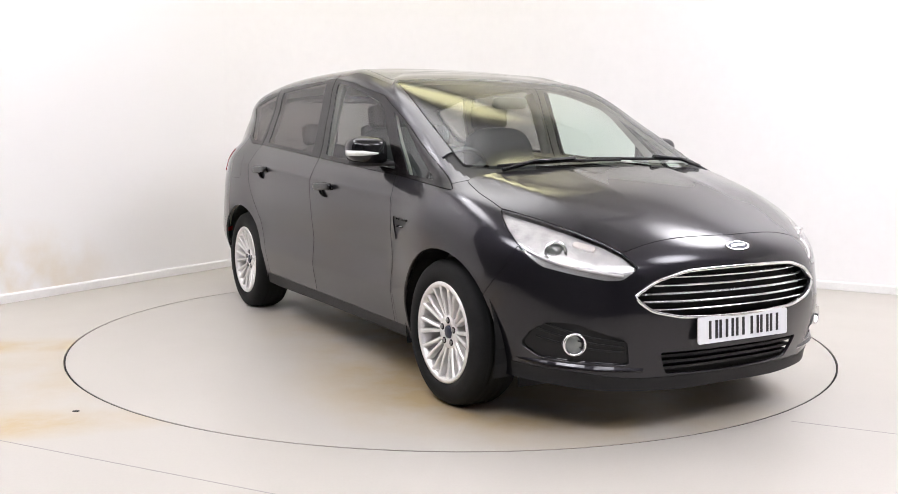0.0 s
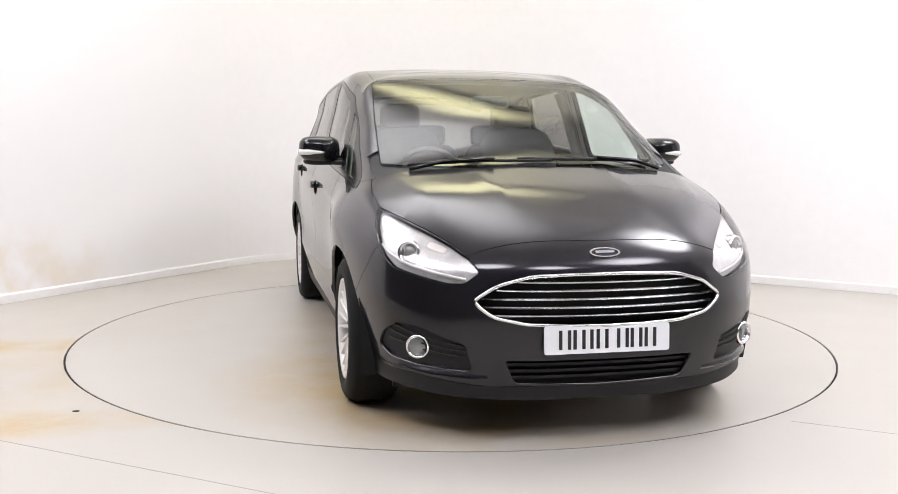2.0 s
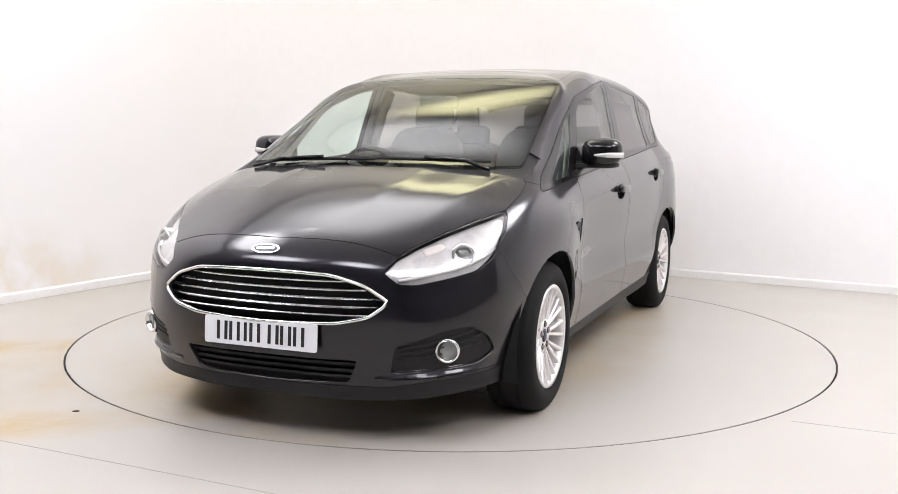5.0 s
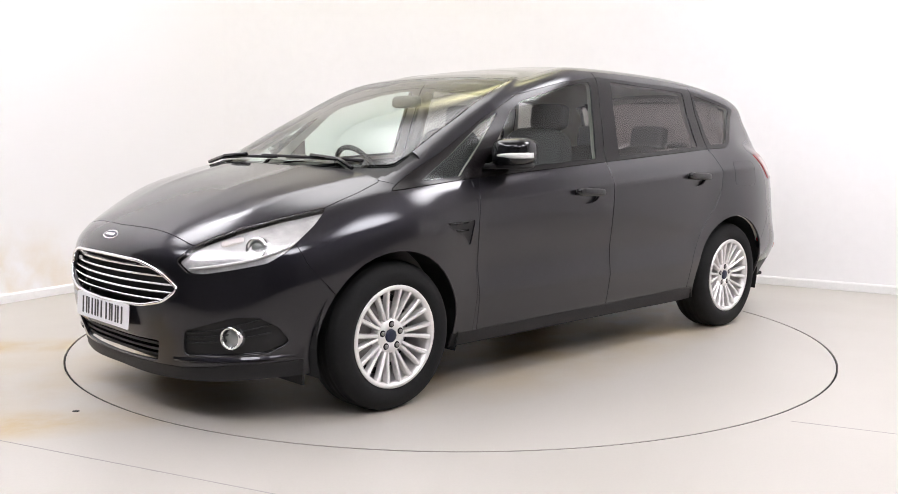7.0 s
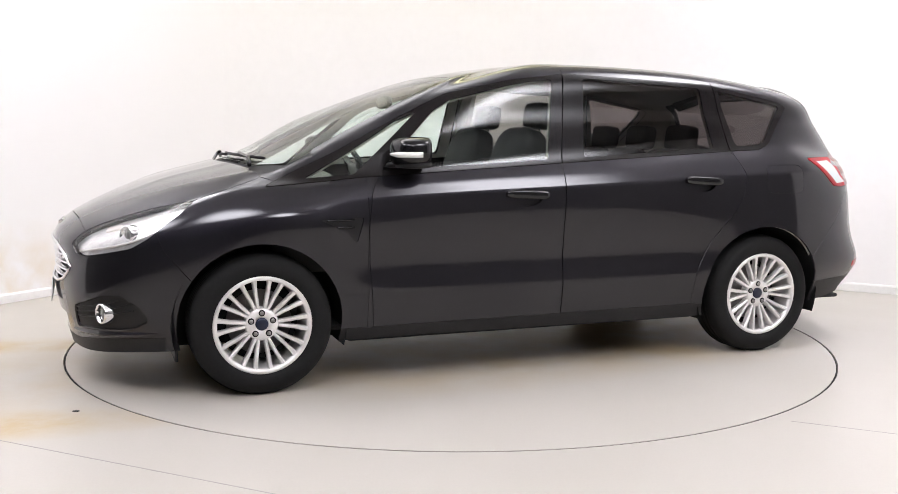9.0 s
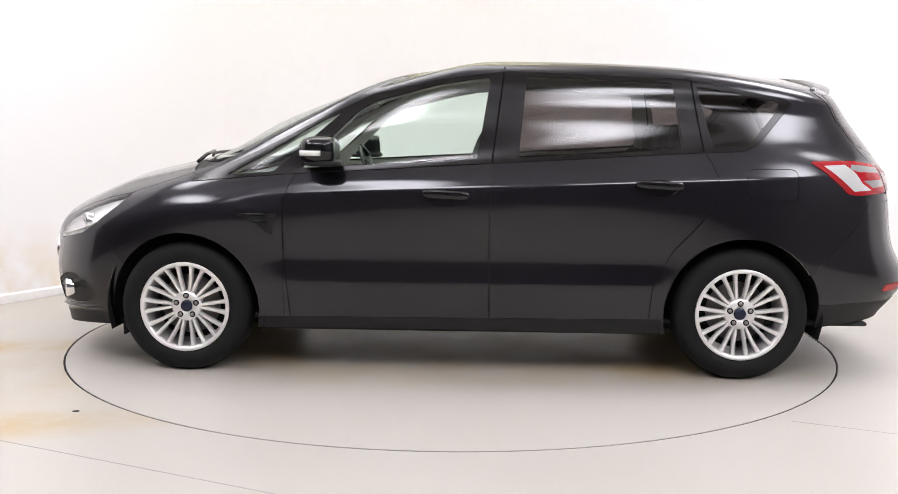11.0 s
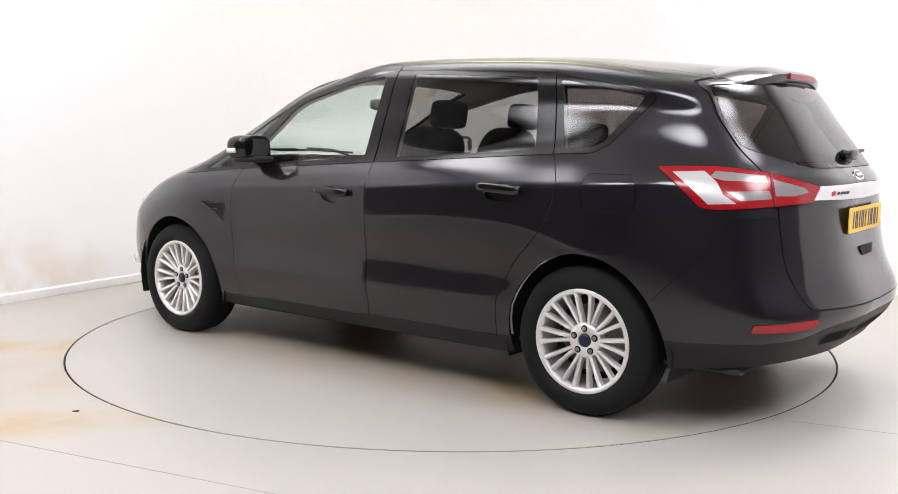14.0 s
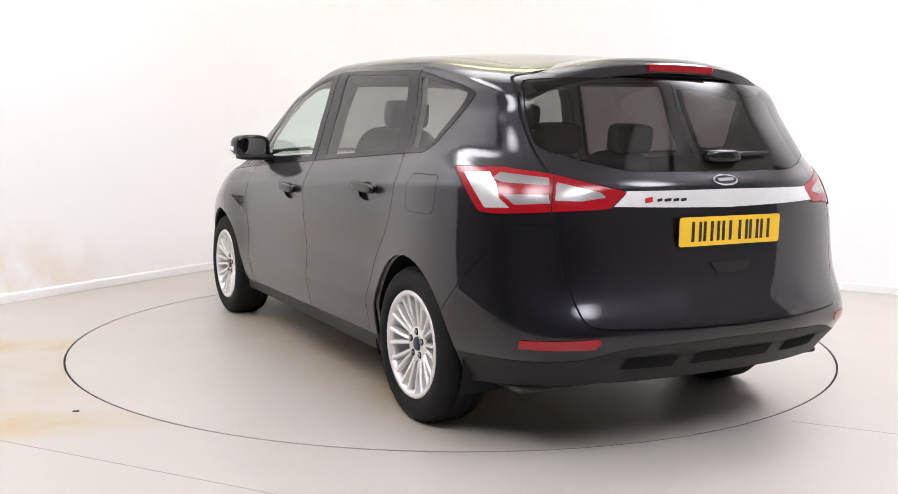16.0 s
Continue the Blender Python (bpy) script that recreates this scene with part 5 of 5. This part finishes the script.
m = Matrix.Translation((0.60, -0.37, 0.985)) @ Matrix.Rotation(radians(-64), 4, "Y")
tube(bm, [m @ Vector((0.185 * math.cos(a), 0.185 * math.sin(a), 0)) for a in [2 * math.pi * k / 40 for k in range(40)]], 0.016, 8, True)
sw = part("steering_wheel", bm, GLOSS_BLACK, car, "black steering wheel", True)
bm = bmesh.new()
blob(bm, (0, 0, -0.01), (0.075, 0.085, 0.03), 0.6, 0.6, 16, 8, m)
for a in (0.0, 2.2, -2.2):
    tube(bm, [m @ Vector((0, 0, 0)), m @ Vector((0.18 * math.cos(a + math.pi / 2 + 1.57), 0.18 * math.sin(a + math.pi / 2 + 1.57), 0))], 0.018, 6)
part("steering_boss", bm, DASH, sw, "grey steering wheel boss", True)
bm = bmesh.new()
box(bm, -0.3, 0.85, -0.12, 0.12, 0.25, 0.62, 0.03)
part("centre_console", bm, DASH, car, "grey centre console")


def seat(x, y, w, tall, name):
    """A car seat: cushion, back, headrest on two pins."""
    bm = bmesh.new()
    blob(bm, (0, 0, 0), (0.27, w / 2, 0.10), 0.45, 0.45, 28, 12, Matrix.Translation((x + 0.24, y, 0.55)) @ Matrix.Rotation(-0.12, 4, "Y"))
    st = part(name, bm, CLOTH, car, "charcoal cloth seat", True)
    bm = bmesh.new()
    blob(bm, (0, 0, 0), (0.09, w / 2, tall / 2), 0.5, 0.5, 28, 16, Matrix.Translation((x - 0.10, y, 0.58 + tall / 2)) @ Matrix.Rotation(-0.28, 4, "Y"))
    part("backrest", bm, CLOTH, st, "", True)
    top = Vector((x - 0.10 - 0.14 * tall / 0.62, y, 0.58 + tall))
    bm = bmesh.new()
    blob(bm, (0, 0, 0), (0.05, 0.125, 0.075), 0.4, 0.42, 24, 12, Matrix.Translation(top + Vector((-0.02, 0, 0.058))) @ Matrix.Rotation(-0.15, 4, "Y"))
    part("headrest", bm, CLOTH, st, "", True)
    for dy in (-0.06, 0.06):
        bm = bmesh.new()
        tube(bm, [top + Vector((0.0, dy, -0.03)), top + Vector((-0.01, dy, 0.06))], 0.006, 6)
        part("headrest_pin", bm, CHROME, st)
    return st


for y in (-0.37, 0.37):
    seat(0.02, y, 0.50, 0.70, "front_seat")
for y in (-0.45, 0.0, 0.45):
    seat(-0.92, y, 0.42, 0.58, "rear_seat")
bm = bmesh.new()
blob(bm, (0, 0, 0), (0.02, 0.115, 0.035), 0.5, 0.5, 20, 10, Matrix.Translation((0.55, 0, 1.41)))
part("rear_view_mirror", bm, DASH, car, "dark interior mirror", True)
for s in (1, -1):
    bm = bmesh.new()
    tube(bm, [(-0.20, 0.80 * s, 1.10), (-0.235, 0.73 * s, 1.38), (-0.25, 0.68 * s, 1.50)], 0.03, 8)
    part("belt_pillar", bm, BEIGE, car, "beige centre pillar trim", True)
bm = bmesh.new()
box(bm, -2.1, 1.2, -0.80, 0.80, 0.262, 0.285, 0.01)
part("cabin_floor", bm, CARPET, car, "dark carpet")


# ---------------- the turning table ----------------
# heading of the car (degrees) at each half second
TURN = [(0.0, -59.96), (0.5, -61.94), (1.0, -65.76), (1.5, -70.88), (2.0, -77.02), (2.5, -82.73), (3.0, -88.88), (3.5, -94.56), (4.0, -100.7), (4.5, -106.35),
        (7.0, -135.95), (7.5, -141.54), (8.0, -147.49), (8.5, -153.1), (9.0, -159.01), (11.5, -188.28), (12.0, -194.3), (12.5, -199.78), (13.0, -205.77),
        (13.5, -211.43), (14.0, -217.49), (14.5, -223.09), (15.0, -229.21), (15.5, -234.89), (16.0, -241.1)]


def motions():
    walk(car, [(t, pose(0, 0, 0, 0, 0, a) @ pose(-0.0863, 0.1069, 0)) for t, a in TURN])
    walk(table, [(t, pose(0, 0, 0, 0, 0, a)) for t, a in TURN])


motions()
